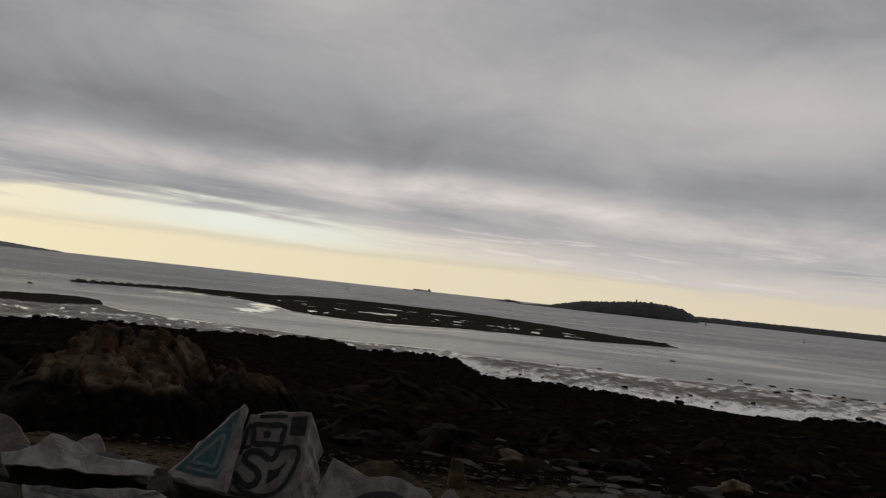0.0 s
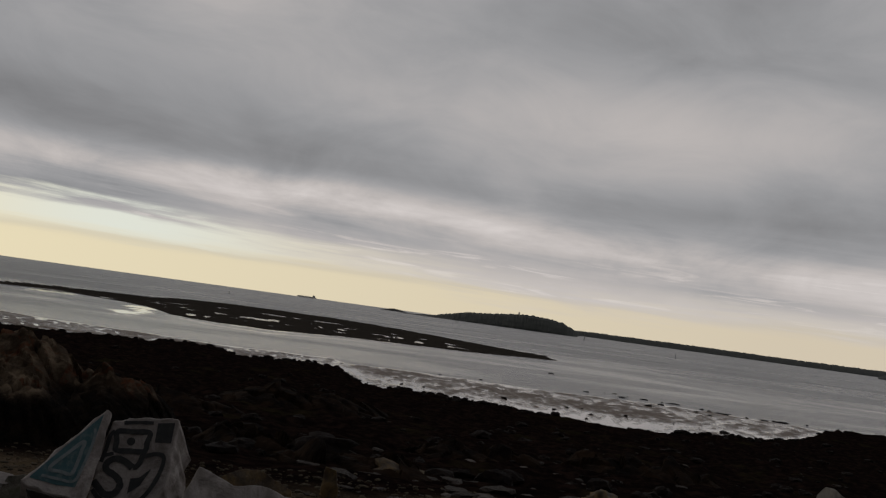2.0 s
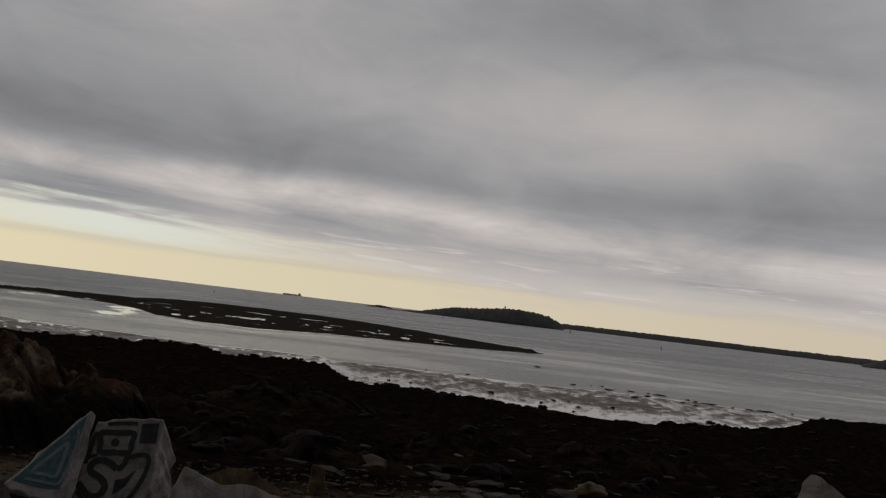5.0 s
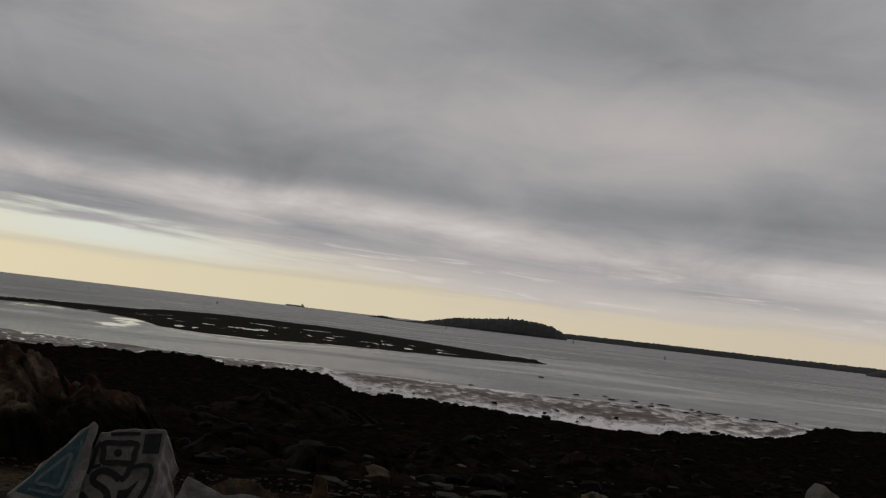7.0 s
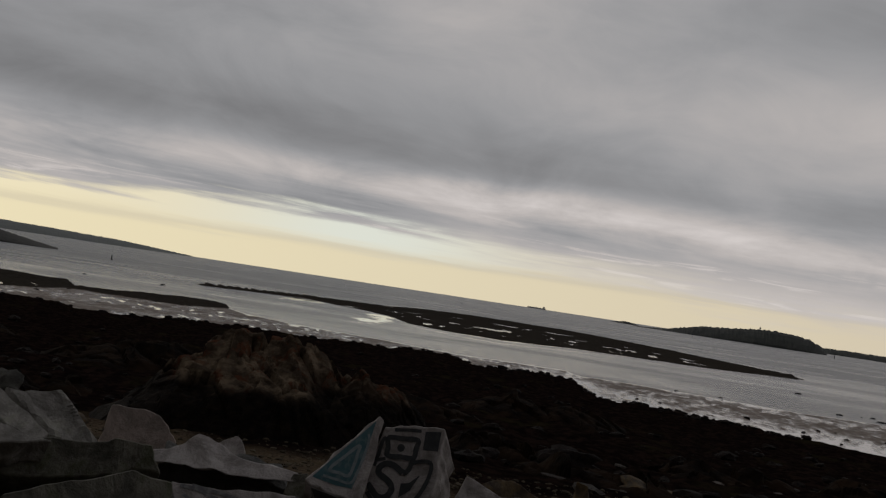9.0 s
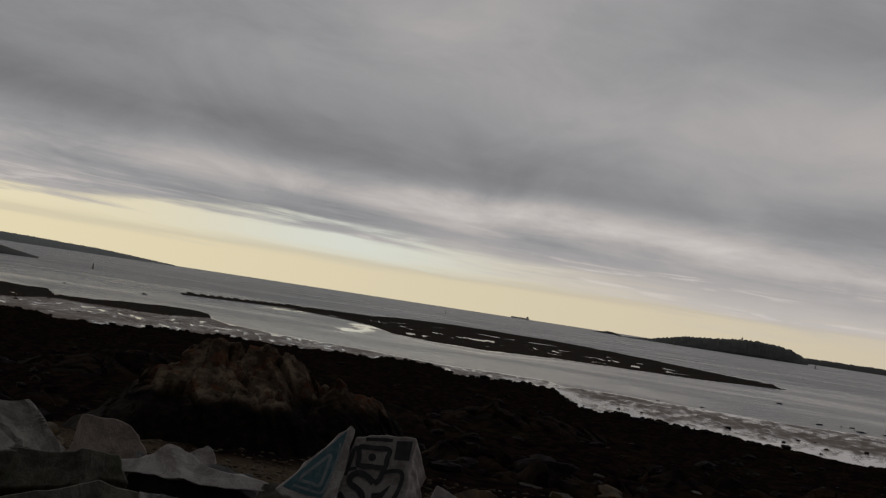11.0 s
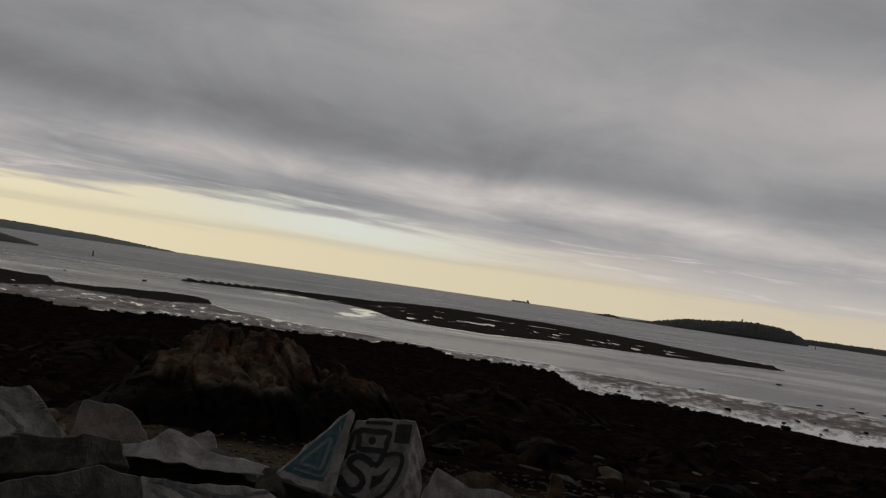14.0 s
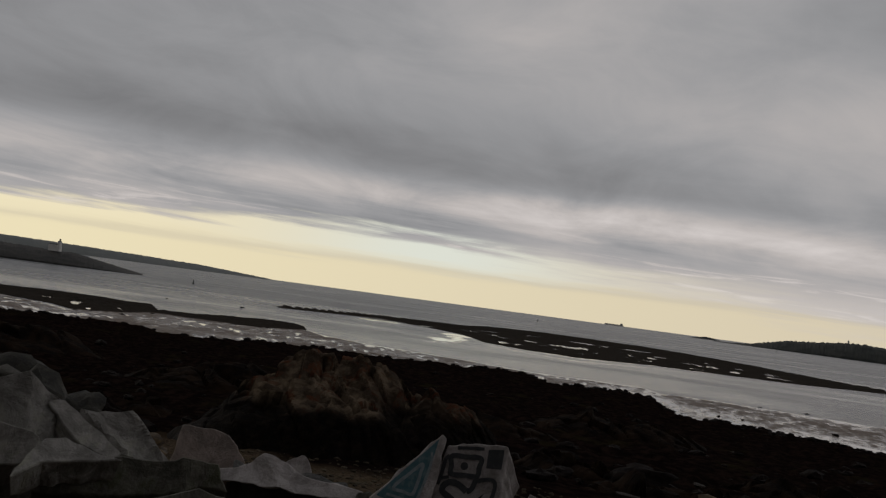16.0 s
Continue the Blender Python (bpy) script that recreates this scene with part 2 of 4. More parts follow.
def build_outcrop(n, p):
    c = coords(n)
    s = n.add("ShaderNodeSeparateXYZ")
    n.t.links.new(c, s.inputs[0])
    f1, f2, f3 = n.noise(c, 1.3, 5, 0.6), n.noise(c, 6, 5, 0.65), n.noise(c, 30, 3, 0.7)
    rock = n.mix(n.step(f1, 0.44, 0.56), (0.034, 0.023, 0.015), (0.140, 0.105, 0.072))
    rock = n.mix(n.m("MULTIPLY", n.step(n.noise(c, 2.2, 4, 0.6, 1.0), 0.52, 0.62), 0.8), rock, (0.085, 0.029, 0.014))
    rock = n.mix(n.step(f2, 0.46, 0.66), rock, (0.060, 0.045, 0.032))
    # towards the foot, black colour carries both the weed and the deep shade
    above_weed_shade = n.step(n.m("ADD", s.outputs[2], n.m("MULTIPLY", n.m("SUBTRACT", f1, 0.5), 0.5)), 0.94, 1.22)
    weed = n.mix(n.step(f2, 0.4, 0.7), (0.0045, 0.0038, 0.0033), (0.015, 0.0105, 0.0075))
    n.t.links.new(n.mix(above_weed_shade, weed, rock), p.inputs["Base Color"])
    p.inputs["Roughness"].default_value = 0.95
    p.inputs["Specular IOR Level"].default_value = 0.04
    bump(n, p, n.m("ADD", f2, n.m("MULTIPLY", f3, 0.4)), 0.6, 0.08)


OUTCROP = material("weathered_outcrop", build_outcrop)


def plain(name, a, b, scale=3.0, rough=0.8, height=0.02, metal=0.0, spec=0.5):
    def build(n, p):
        c = coords(n)
        f = n.noise(c, scale, 5, 0.6)
        n.t.links.new(n.mix(n.step(f, 0.36, 0.66), a, b), p.inputs["Base Color"])
        p.inputs["Roughness"].default_value = rough
        p.inputs["Metallic"].default_value = metal
        p.inputs["Specular IOR Level"].default_value = spec
        bump(n, p, n.noise(c, scale * 6, 3, 0.6), 0.5, height)
    return material(name, build)


WEED = plain("black_seaweed", (0.0042, 0.0028, 0.0027), (0.0125, 0.0080, 0.0062), 9.0, 0.9, 0.03, spec=0.1)
LEDGE = plain("brown_weed_ledge", (0.005, 0.0038, 0.0032), (0.019, 0.0115, 0.007), 1.6, 0.95, 0.06, spec=0.03)
WET_STONE = plain("wet_slab", (0.036, 0.027, 0.022), (0.011, 0.008, 0.007), 3.0, 0.70, 0.03, spec=0.08)
FLAGSTONE = plain("pale_wet_slab", (0.11, 0.09, 0.08), (0.040, 0.031, 0.027), 3.5, 0.70, 0.03, spec=0.10)
PEBBLE = plain("beach_pebble", (0.085, 0.069, 0.047), (0.034, 0.027, 0.019), 5.0, 0.9, 0.01, spec=0.1)
WOODS = plain("far_woodland", (0.020, 0.024, 0.022), (0.035, 0.038, 0.034), 0.05, 0.95, 0.5)
# far paler than the other woods: distance haze is put into the base colour
HAZE_TINTED = plain("haze_tinted_headland", (0.13, 0.145, 0.145), (0.16, 0.17, 0.165), 0.02, 0.95, 0.5)
ISLE_ROCK = plain("dark_shore_rock", (0.020, 0.020, 0.019), (0.04, 0.038, 0.034), 0.2, 0.9, 0.3)
WHITEWASH = plain("whitewash", (0.86, 0.85, 0.82), (0.78, 0.77, 0.74), 1.0, 0.8, 0.02)
BUOY = plain("buoy_paint", (0.03, 0.035, 0.03), (0.06, 0.06, 0.055), 2.0, 0.6, 0.01)
# albedo raised to stand in for the haze over the far ship
SHIP = plain("haze_pale_steel", (0.62, 0.61, 0.58), (0.72, 0.71, 0.68), 0.1, 0.6, 0.05)
LEAF = plain("yellow_green_leaf", (0.09, 0.10, 0.02), (0.20, 0.17, 0.02), 20.0, 0.7, 0.003)


# ---------------------------------------------------------------- helpers for meshes
def hash2(ix, iy, seed):
    h = (ix * 374761393 + iy * 668265263 + seed * 1442695041) & 0x7FFFFFFF
    h = ((h ^ (h >> 13)) * 1274126177) & 0x7FFFFFFF
    return ((h ^ (h >> 16)) & 0xFFFFFF) / float(0xFFFFFF)


def vnoise(x, y, seed=0):
    ix, iy = np.floor(x).astype(np.int64), np.floor(y).astype(np.int64)
    fx, fy = x - ix, y - iy
    fx, fy = fx * fx * (3 - 2 * fx), fy * fy * (3 - 2 * fy)
    a, b = hash2(ix, iy, seed), hash2(ix + 1, iy, seed)
    c, e = hash2(ix, iy + 1, seed), hash2(ix + 1, iy + 1, seed)
    return (a + (b - a) * fx) * (1 - fy) + (c + (e - c) * fx) * fy


def fbm(x, y, octaves=4, seed=0, gain=0.5):
    s, amp, tot = 0, 1.0, 0.0
    for k in range(octaves):
        s = s + amp * vnoise(x * 2 ** k + 17.3 * k, y * 2 ** k - 9.1 * k, seed + k)
        tot += amp
        amp *= gain
    return s / tot - 0.5


def smooth(x, lo, hi):
    t = np.clip((x - lo) / (hi - lo), 0, 1)
    return t * t * (3 - 2 * t)


def mesh_of(name, verts, faces, mat, flat=True):
    me = bpy.data.meshes.new(name)
    verts, faces = np.asarray(verts, dtype=np.float32), np.asarray(faces, dtype=np.int32)
    k = faces.shape[1]
    me.vertices.add(len(verts))
    me.vertices.foreach_set("co", verts.ravel())
    me.loops.add(faces.size)
    me.loops.foreach_set("vertex_index", faces.ravel())
    me.polygons.add(len(faces))
    me.polygons.foreach_set("loop_start", np.arange(0, faces.size, k, dtype=np.int32))
    me.polygons.foreach_set("use_smooth", np.full(len(faces), not flat, dtype=bool))
    me.update(calc_edges=True)
    me.materials.append(mat)
    return me


def bm_mesh(name, bm, mat, smooth_shade=False):
    me = bpy.data.meshes.new(name)
    bm.to_mesh(me)
    bm.free()
    me.materials.append(mat)
    for f in me.polygons:
        f.use_smooth = smooth_shade
    return me


def part(name, bm, mat, parent, label="", smooth_shade=False):
    ob = new(name, bm_mesh(name, bm, mat, smooth_shade))
    ob.parent = parent
    return tagged(ob, label)


# ---------------------------------------------------------------- the shore in plan
A_WEED = [-180, -60, -37, -33, -31, -27, -23, -18, -15, -10, -5, -3.8, 1.0, 2.4, 4.4, 7.5, 12.5, 17.4, 20.5, 25, 30, 31, 32, 35, 60, 180]
R_WEED = [120, 110, 88, 83, 86, 78, 78, 83, 81, 84, 86, 79, 79, 77, 67, 63, 62, 61, 59.5, 65, 69, 76, 89, 96, 110, 120]
A_SAND = [-180, -60, -37, -33, -30, -28, -22, -19, -18, -15, -10, -5, 2, 3.4, 10, 16, 20, 26, 31, 34, 60, 180]
R_SAND = [0, 100, 121, 103, 107, 116, 112, 118, 111, 104, 100, 94, 95, 90, 91, 91, 95, 96, 95, 90, 80, 0]
# the long bar offshore: near and far edge
A_BAR = [-21.3, -18, -14.7, -12, -9.3, -7.9, -5, -1.8, 2.4, 6.4, 10.3, 13, 15.4, 16.5]
R_BAR_N = [196, 204, 212, 196, 176, 148, 136, 133, 146, 154, 162, 171, 181, 186]
R_BAR_F = [199, 210, 222, 226, 236, 262, 290, 292, 282, 250, 212, 196, 188, 187]
# the shorter bar on the other side of the channel
A_SPIT = [-80, -45, -37, -34, -32.7, -30.3, -28.4, -28, -26, -22, -20, -18.6]
R_SPIT_N = [125, 122, 119, 109, 100, 104, 112, 113, 111, 109, 113, 118]
R_SPIT_F = [150, 146, 140, 138, 137, 133, 131, 118, 118, 127, 125, 119]
A_PROFILE = [0, 4, 6, 7.5, 9, 11, 13, 18, 25, 40, 60, 1000]
Z_PROFILE = [4.42, 4.3, 4.0, 3.95, 3.85, 3.55, 3.35, 2.85, 2.2, 1.25, 0.45, 0.2]


def shore(az, r):
    """Height and cover (weed, sand) of the ground at an azimuth in degrees and a distance."""
    x, y = r * np.sin(np.radians(az)), r * np.cos(np.radians(az))
    rw = np.interp(az, A_WEED, R_WEED) + 5.0 * fbm(x * 0.16, y * 0.16, 4, 3) * smooth(r, 20, 60)
    back = smooth(np.abs(az), 62, 105)
    z = np.interp(r, A_PROFILE, Z_PROFILE)
    # unseen bank added behind the viewpoint to keep sky light off the near stones
    z = z * (1 - back) + (4.42 + 11.0 * smooth(r, 5, 18)) * back
    rough = smooth(r, 10, 22) * (1 - back)
    lump = np.abs(fbm(x * 0.45, y * 0.45, 5, 11, 0.55))
    tangle = np.abs(fbm(x * 1.5, y * 1.5, 4, 13, 0.6))
    z = z + rough * (0.50 * fbm(x * 0.24, y * 0.26, 4, 5) + 0.85 * (0.16 - lump) + 0.20 * (0.14 - tangle)) + 0.05 * fbm(x * 1.7, y * 1.7, 3, 7)
    z = z + smooth(r, 6, 9) * (1 - smooth(r, 12, 18)) * 0.10 * fbm(x * 0.9, y * 0.9, 3, 9)
    # the weed's outer edge, then wet sand, then the sea bed
    out = smooth(r, rw - 1.2, rw + 1.2) * (1 - back)
    rs = np.interp(az, A_SAND, R_SAND) + 4.0 * fbm(x * 0.10, y * 0.10, 3, 21)
    swirl = 9.0 * fbm(x * 0.06, y * 0.06, 4, 37)
    left_side = 1 - smooth(az, -3, 4)
    side = np.radians(az) * 85.0
    rills = fbm((side + 0.35 * swirl) * 1.25, (r + swirl) * 0.42, 5, 31, 0.72)
    broad = fbm(side * 0.10, r * 0.10, 3, 33)
    wetter = (1 - smooth(r - rw, 1.0, 11.0)) * smooth(az, 2, 7)
    flat = 0.20 * rills + 0.10 * broad - 0.030 * wetter + 0.030 * smooth(r - rw, 6, 16) + 0.016
    # the muddy flat on the channel's other side keeps only small shallow puddles
    puddle = smooth(fbm(side * 2.0, r * 0.55, 4, 35, 0.6), 0.085, 0.14) * smooth(fbm(x * 0.12, y * 0.05, 3, 39), -0.16, 0.02)
    mudflat = 0.055 + 0.07 * fbm(x * 0.3, y * 0.2, 4, 43) - 0.13 * puddle
    flat = flat * (1 - left_side) + mudflat * left_side
    seabed = -0.5
    beyond = smooth(r, rs - 1.5, rs + 2.5)
    flat = flat * (1 - beyond) + seabed * beyond
    z = z * (1 - out) + flat * out
    sand = out
    late = 3.2 * (1 - smooth(az, -24, -17)) - 1.9 * smooth(az, -9, -5) * (1 - smooth(az, 5, 11)) - 2.4 * smooth(az, 17, 22)
    weed = smooth(r - late + 3.0 * fbm(x * 0.5, y * 0.5, 3, 41), 12.5, 15.5) * (1 - back)

    ragged = fbm(x * 0.13, y * 0.06, 5, 93, 0.7)
    shoal = np.exp(-((az + 14.6 + 5.0 * ragged) / 1.8) ** 2 - ((r - 199.0 + 55.0 * ragged) / 13.0) ** 2)
    shoal = np.maximum(shoal, np.exp(-((az + 9.6 + 8.0 * ragged) / 2.4) ** 2 - ((r - 164.0 - 4.0 * (az + 9.6) + 95.0 * ragged) / 13.0) ** 2))
    fringe = np.exp(-((r - np.interp(az, A_BAR, R_BAR_N) + 0.5 + 6.0 * ragged) / 3.0) ** 2) * smooth(az, -13, -9) * (1 - smooth(az, 4, 10)) * 0.55
    shoal = np.maximum(shoal, fringe)
    z = np.maximum(z, -0.5 + 0.46 * np.minimum(1.0, 1.6 * shoal) + 0.05 * fbm(x * 0.1, y * 0.1, 3, 91))
    mud = 0.0 * z

    def bar(z, sand, mud, aa, rn, rf, top, pools, s):
        n = np.interp(az, aa, rn) + 5.0 * fbm(x * 0.12, y * 0.08, 6, s, 0.6)
        f = np.interp(az, aa, rf) + 6.0 * fbm(x * 0.08, y * 0.06, 6, s + 5, 0.6)
        inside = (az > aa[0]) & (az < aa[-1])
        u = np.clip((r - n) / np.maximum(f - n, 0.5), -1, 2)
        rise = smooth(u, -0.02, 0.10) * (1 - smooth(u, 0.90, 1.04))
        rise = rise * smooth(az, aa[0], aa[0] + 0.5) * (1 - smooth(az, aa[-1] - 0.7, aa[-1]))
        crest = 0.14 + top * smooth(u, 0.45, 0.90)
        dash = smooth(fbm(np.radians(az) * 180.0 * 0.38, r * 0.13, 4, s + 9, 0.55), 0.095, 0.13) * (1 - smooth(u, 0.60, 0.70)) * smooth(u, 0.10, 0.20)
        seam = np.exp(-((u - 0.66 - 0.10 * fbm(x * 0.07, y * 0.03, 3, s + 11)) / 0.045) ** 2) * smooth(fbm(x * 0.16, y * 0.04, 4, s + 13), -0.12, 0.0) * (1 - smooth(az, 2.0, 6.0))
        wet = pools * np.clip(dash + 1.3 * seam, 0, 1) * smooth(f - n, 14, 34)
        h = rise * ((crest + 0.18 * fbm(x * 0.35, y * 0.2, 4, s + 2)) * (1 - wet) - 0.10 * wet) - 0.60 * (1 - rise)
        keep = inside & (h > z)
        return np.where(keep, h, z), np.where(keep, 0.0, sand), np.where(keep, 1.0, mud)

    z, sand, mud = bar(z, sand, mud, A_BAR, R_BAR_N, R_BAR_F, 0.55, 1.0, 51)
    z, sand, mud = bar(z, sand, mud, A_SPIT, R_SPIT_N, R_SPIT_F, 0.30, 0.8, 71)
    weed = np.maximum(weed, smooth(r, 22, 27) * (1 - back))
    return z, weed, sand, mud


def ground_height(x, y):
    z, _, _, _ = shore(np.array([math.degrees(math.atan2(x, y))]), np.array([math.hypot(x, y)]))
    return float(z[0])


def polar(az, rad):
    a, r = np.meshgrid(np.radians(az), rad)
    return np.degrees(a), r, r * np.sin(a), r * np.cos(a)


def polar_faces(nr, na):
    i = np.arange(nr - 1)[:, None] * na + np.arange(na - 1)[None, :]
    return np.stack([i, i + 1, i + na + 1, i + na], -1).reshape(-1, 4)[:, ::-1]


def make_ground():
    azs = np.concatenate([np.arange(-180, -46, 4.0), np.arange(-46, 42, 0.14), np.arange(42, 180.1, 4.0)])
    azs[-1] = 180.0
    rad = np.concatenate([np.linspace(0.0005, 3.5, 10), 3.6 * np.exp(np.arange(0, 4.52, 0.0078)), np.geomspace(345, 4900, 24)])
    a, r, x, y = polar(azs, rad)
    z, weed, sand, mud = shore(a, r)
    me = mesh_of("ground", np.stack([x, y, z], -1).reshape(-1, 3), polar_faces(*a.shape), GROUND, flat=False)
    att = me.color_attributes.new("cover", "FLOAT_COLOR", "POINT")
    att.data.foreach_set("color", np.stack([weed, sand, mud, 0 * weed + 1], -1).astype(np.float32).ravel())
    return tagged(new("ground", me), "rocky shore with gravel, dark seaweed and wet sand", "ground", kind="structure")


def make_water():
    azs = np.concatenate([np.arange(-180, -46, 4.0), np.arange(-46, 42, 0.2), np.arange(42, 180.1, 4.0)])
    azs[-1] = 180.0
    rad = np.concatenate([np.geomspace(50, 300, 210), np.geomspace(310, 4900, 30)])
    a, r, x, y = polar(azs, rad)
    z, _, _, _ = shore(a, r)
    me = mesh_of("water", np.stack([x, y, 0 * x], -1).reshape(-1, 3), polar_faces(*a.shape), WATER, flat=False)
    att = me.color_attributes.new("calm", "FLOAT_COLOR", "POINT")
    lee = 1 - smooth(r, 150, 300)
    on_sand = 1 - smooth(r - np.interp(a, A_SAND, R_SAND), -9, -3)
    shallow = np.maximum(smooth(z, -0.17, -0.03), on_sand * smooth(z, -0.30, -0.16))
    att.data.foreach_set("color", np.stack([shallow, lee, 0 * r, 0 * r + 1], -1).astype(np.float32).ravel())
    return tagged(new("water", me), "grey rippled sea water in evening light", "water", kind="structure")


make_ground()
make_water()


def at(az, r):
    return r * math.sin(radians(az)), r * math.cos(radians(az))


# ---------------------------------------------------------------- far land
def land(name, label, az0, az1, r, heights, depth, mat, rough, seed, kind="", category="island"):
    """A long low hill: a ridge of given heights over an arc, with a wooded, uneven crown."""
    n = max(60, int(abs(az1 - az0) * 16))
    t = np.linspace(0, 1, n)
    hs = np.interp(t, np.linspace(0, 1, len(heights)), heights)
    rows = [(-0.5, -2.0), (-0.47, 0.12), (-0.36, 0.45), (-0.2, 0.80), (0.0, 1.0), (0.25, 0.7), (0.5, -2.0)]
    verts = []
    for j, (off, k) in enumerate(rows):
        for i in range(n):
            az = az0 + (az1 - az0) * t[i]
            x, y = at(az, r + off * depth)
            bumpy = rough * (float(fbm(np.array([i * 0.55]), np.array([j * 3.7]), 4, seed)[0]) * 2)
            h = hs[i] * k + (bumpy * min(1.0, hs[i] / 6.0) if 0 < k else 0)
            verts.append((x, y, h if k > 0 else -2.0))
    me = mesh_of(name, verts, polar_faces(len(rows), n), mat, flat=True)
    return tagged(new(name, me), label, category, kind=kind)


land("headland", "long wooded headland falling to the sea, haze put into its colour", -60, -21.6, 3600, [42, 42, 41, 40, 39, 37, 34.5, 29, 22, 3], 500, HAZE_TINTED, 1.6, 3, category="headland")
land("rocky_island", "low dark rocky island carrying a small lighthouse", -60, -29.2, 430, [7.5, 7.2, 7.0, 6.8, 6.6, 6.5, 6.4, 5.6, 0.3], 60, ISLE_ROCK, 0.4, 5)
land("wooded_island", "dark wooded island with an uneven tree line", 6.0, 17.2, 1550, [0.5, 1.5, 4, 10, 16, 18.5, 21, 24, 25.5, 24.5, 20, 7], 160, WOODS, 2.2, 7)
land("skerry", "low dark skerry breaking the sea beside the island", 4.6, 6.4, 1900, [0.2, 3, 5.5, 4, 0.2], 40, ISLE_ROCK, 0.8, 17, category="skerry")
land("low_shore", "thin strip of low wooded shore far away", 16.5, 46, 2600, [14, 15, 16, 15, 16, 17, 19, 22], 200, WOODS, 1.8, 9, category="shore")
land("wooded_point", "dark wooded point at the end of the shore", 34.4, 46, 1500, [3, 22, 30, 34, 36, 38, 38], 150, WOODS, 2, 13, category="shore")


def cyl(bm, x, y, z, r0, r1, h, seg=12):
    m = Matrix.Translation((x, y, z + h / 2))
    bmesh.ops.create_cone(bm, cap_ends=True, segments=seg, radius1=r0, radius2=r1, depth=h, matrix=m)


def box(bm, x, y, z, sx, sy, sz):
    bmesh.ops.create_cube(bm, size=1.0, matrix=Matrix.Translation((x, y, z + sz / 2)) @ Matrix.Diagonal((sx, sy, sz, 1)))


def lighthouse(az, r, z):
    x, y = at(az, r)
    base = new("lighthouse")
    base.location = (x, y, z)
    tagged(base, "small white lighthouse with a keeper's house beside it", "lighthouse")
    bm = bmesh.new()
    cyl(bm, 0, 0, -1.0, 1.15, 0.85, 4.4, 8)
    part("tower", bm, WHITEWASH, base)
    bm = bmesh.new()
    cyl(bm, 0, 0, 3.2, 0.8, 0.8, 0.15, 10)
    cyl(bm, 0, 0, 3.35, 0.36, 0.36, 0.7, 8)
    cyl(bm, 0, 0, 4.05, 0.48, 0.05, 0.5, 8)
    part("lantern", bm, BUOY, base, "dark lantern room")
    bm = bmesh.new()
    box(bm, -2.3, 0.3, -1.0, 4.2, 3.0, 2.8)
    part("house", bm, WHITEWASH, base)
    bm = bmesh.new()
    for sy in (-1, 1):
        box(bm, -2.3, 0.3 + sy * 0.75, 1.8, 4.4, 1.7, 0.15)
    part("roof", bm, BUOY, base)


lighthouse(-34.0, 420, 6.4)


def island_tower(az, r, z):
    x, y = at(az, r)
    base = new("island_tower")
    base.location = (x, y, z)
    tagged(base, "slender grey tower above the island's trees", "tower")
    bm = bmesh.new()
    cyl(bm, 0, 0, -4, 1.6, 1.2, 11, 8)
    part("shaft", bm, SHIP, base)
    bm = bmesh.new()
    cyl(bm, 0, 0, 7, 1.9, 1.9, 0.6, 8)
    cyl(bm, 0, 0, 7.6, 0.9, 0.2, 1.8, 8)
    part("lantern", bm, SHIP, base)


island_tower(13.4, 1550, 20)


def ship(az, r):
    x, y = at(az, r)
    base = new("cargo_ship")
    base.location = (x, y, 0)
    tagged(base, "long grey cargo ship on the horizon", "ship")
    bm = bmesh.new()
    box(bm, 0, 0, -1, 84, 12, 6)
    for v in bm.verts:
        if v.co.x < 0 and v.co.z < 0:
            v.co.x += 5
        if v.co.x > 0 and v.co.z < 0:
            v.co.x -= 2
    part("hull", bm, SHIP, base)
    bm = bmesh.new()
    box(bm, 32, 0, 5, 11, 10, 6)
    box(bm, 31, 0, 11, 4, 4, 3)
    part("bridge", bm, SHIP, base)
    bm = bmesh.new()
    for k in range(4):
        box(bm, -30 + k * 15, 0, 5, 12, 9, 1.6)
    part("hatch", bm, SHIP, base)


ship(0.0, 4000)


def buoy(az, r, h, seed):
    x, y = at(az, r)
    base = new("channel_buoy")
    h = h * 0.8
    base.location = (x, y, 0)
    base.rotation_euler = (radians(3), radians(-2), seed)
    tagged(base, "dark steel channel buoy afloat with a lattice top", "buoy", group="channel buoys")
    bm = bmesh.new()
    cyl(bm, 0, 0, -0.3 * h, 0.19 * h, 0.19 * h, 0.42 * h, 14)
    cyl(bm, 0, 0, 0.12 * h, 0.19 * h, 0.11 * h, 0.06 * h, 14)
    part("float", bm, BUOY, base)
    bm = bmesh.new()
    for k in range(4):
        a = k * math.pi / 2
        mm = Matrix.Translation((0.09 * h * math.cos(a), 0.09 * h * math.sin(a), 0.45 * h))
        bmesh.ops.create_cone(bm, cap_ends=True, segments=6, radius1=0.03 * h, radius2=0.025 * h, depth=0.6 * h, matrix=mm)
    cyl(bm, 0, 0, 0.5 * h, 0.10 * h, 0.10 * h, 0.2 * h, 8)
    part("cage", bm, BUOY, base)
    bm = bmesh.new()
    cyl(bm, 0, 0, 0.74 * h, 0.07 * h, 0.02 * h, 0.26 * h, 8)
    part("topmark", bm, BUOY, base)


for k, (a, r, h) in enumerate([(-26.2, 352, 2.6), (17.6, 960, 5.0), (23.2, 490, 2.8), (-4.7, 700, 3.0), (-12.1, 680, 2.4), (9.6, 900, 3.0)]):
    buoy(a, r, h, k)


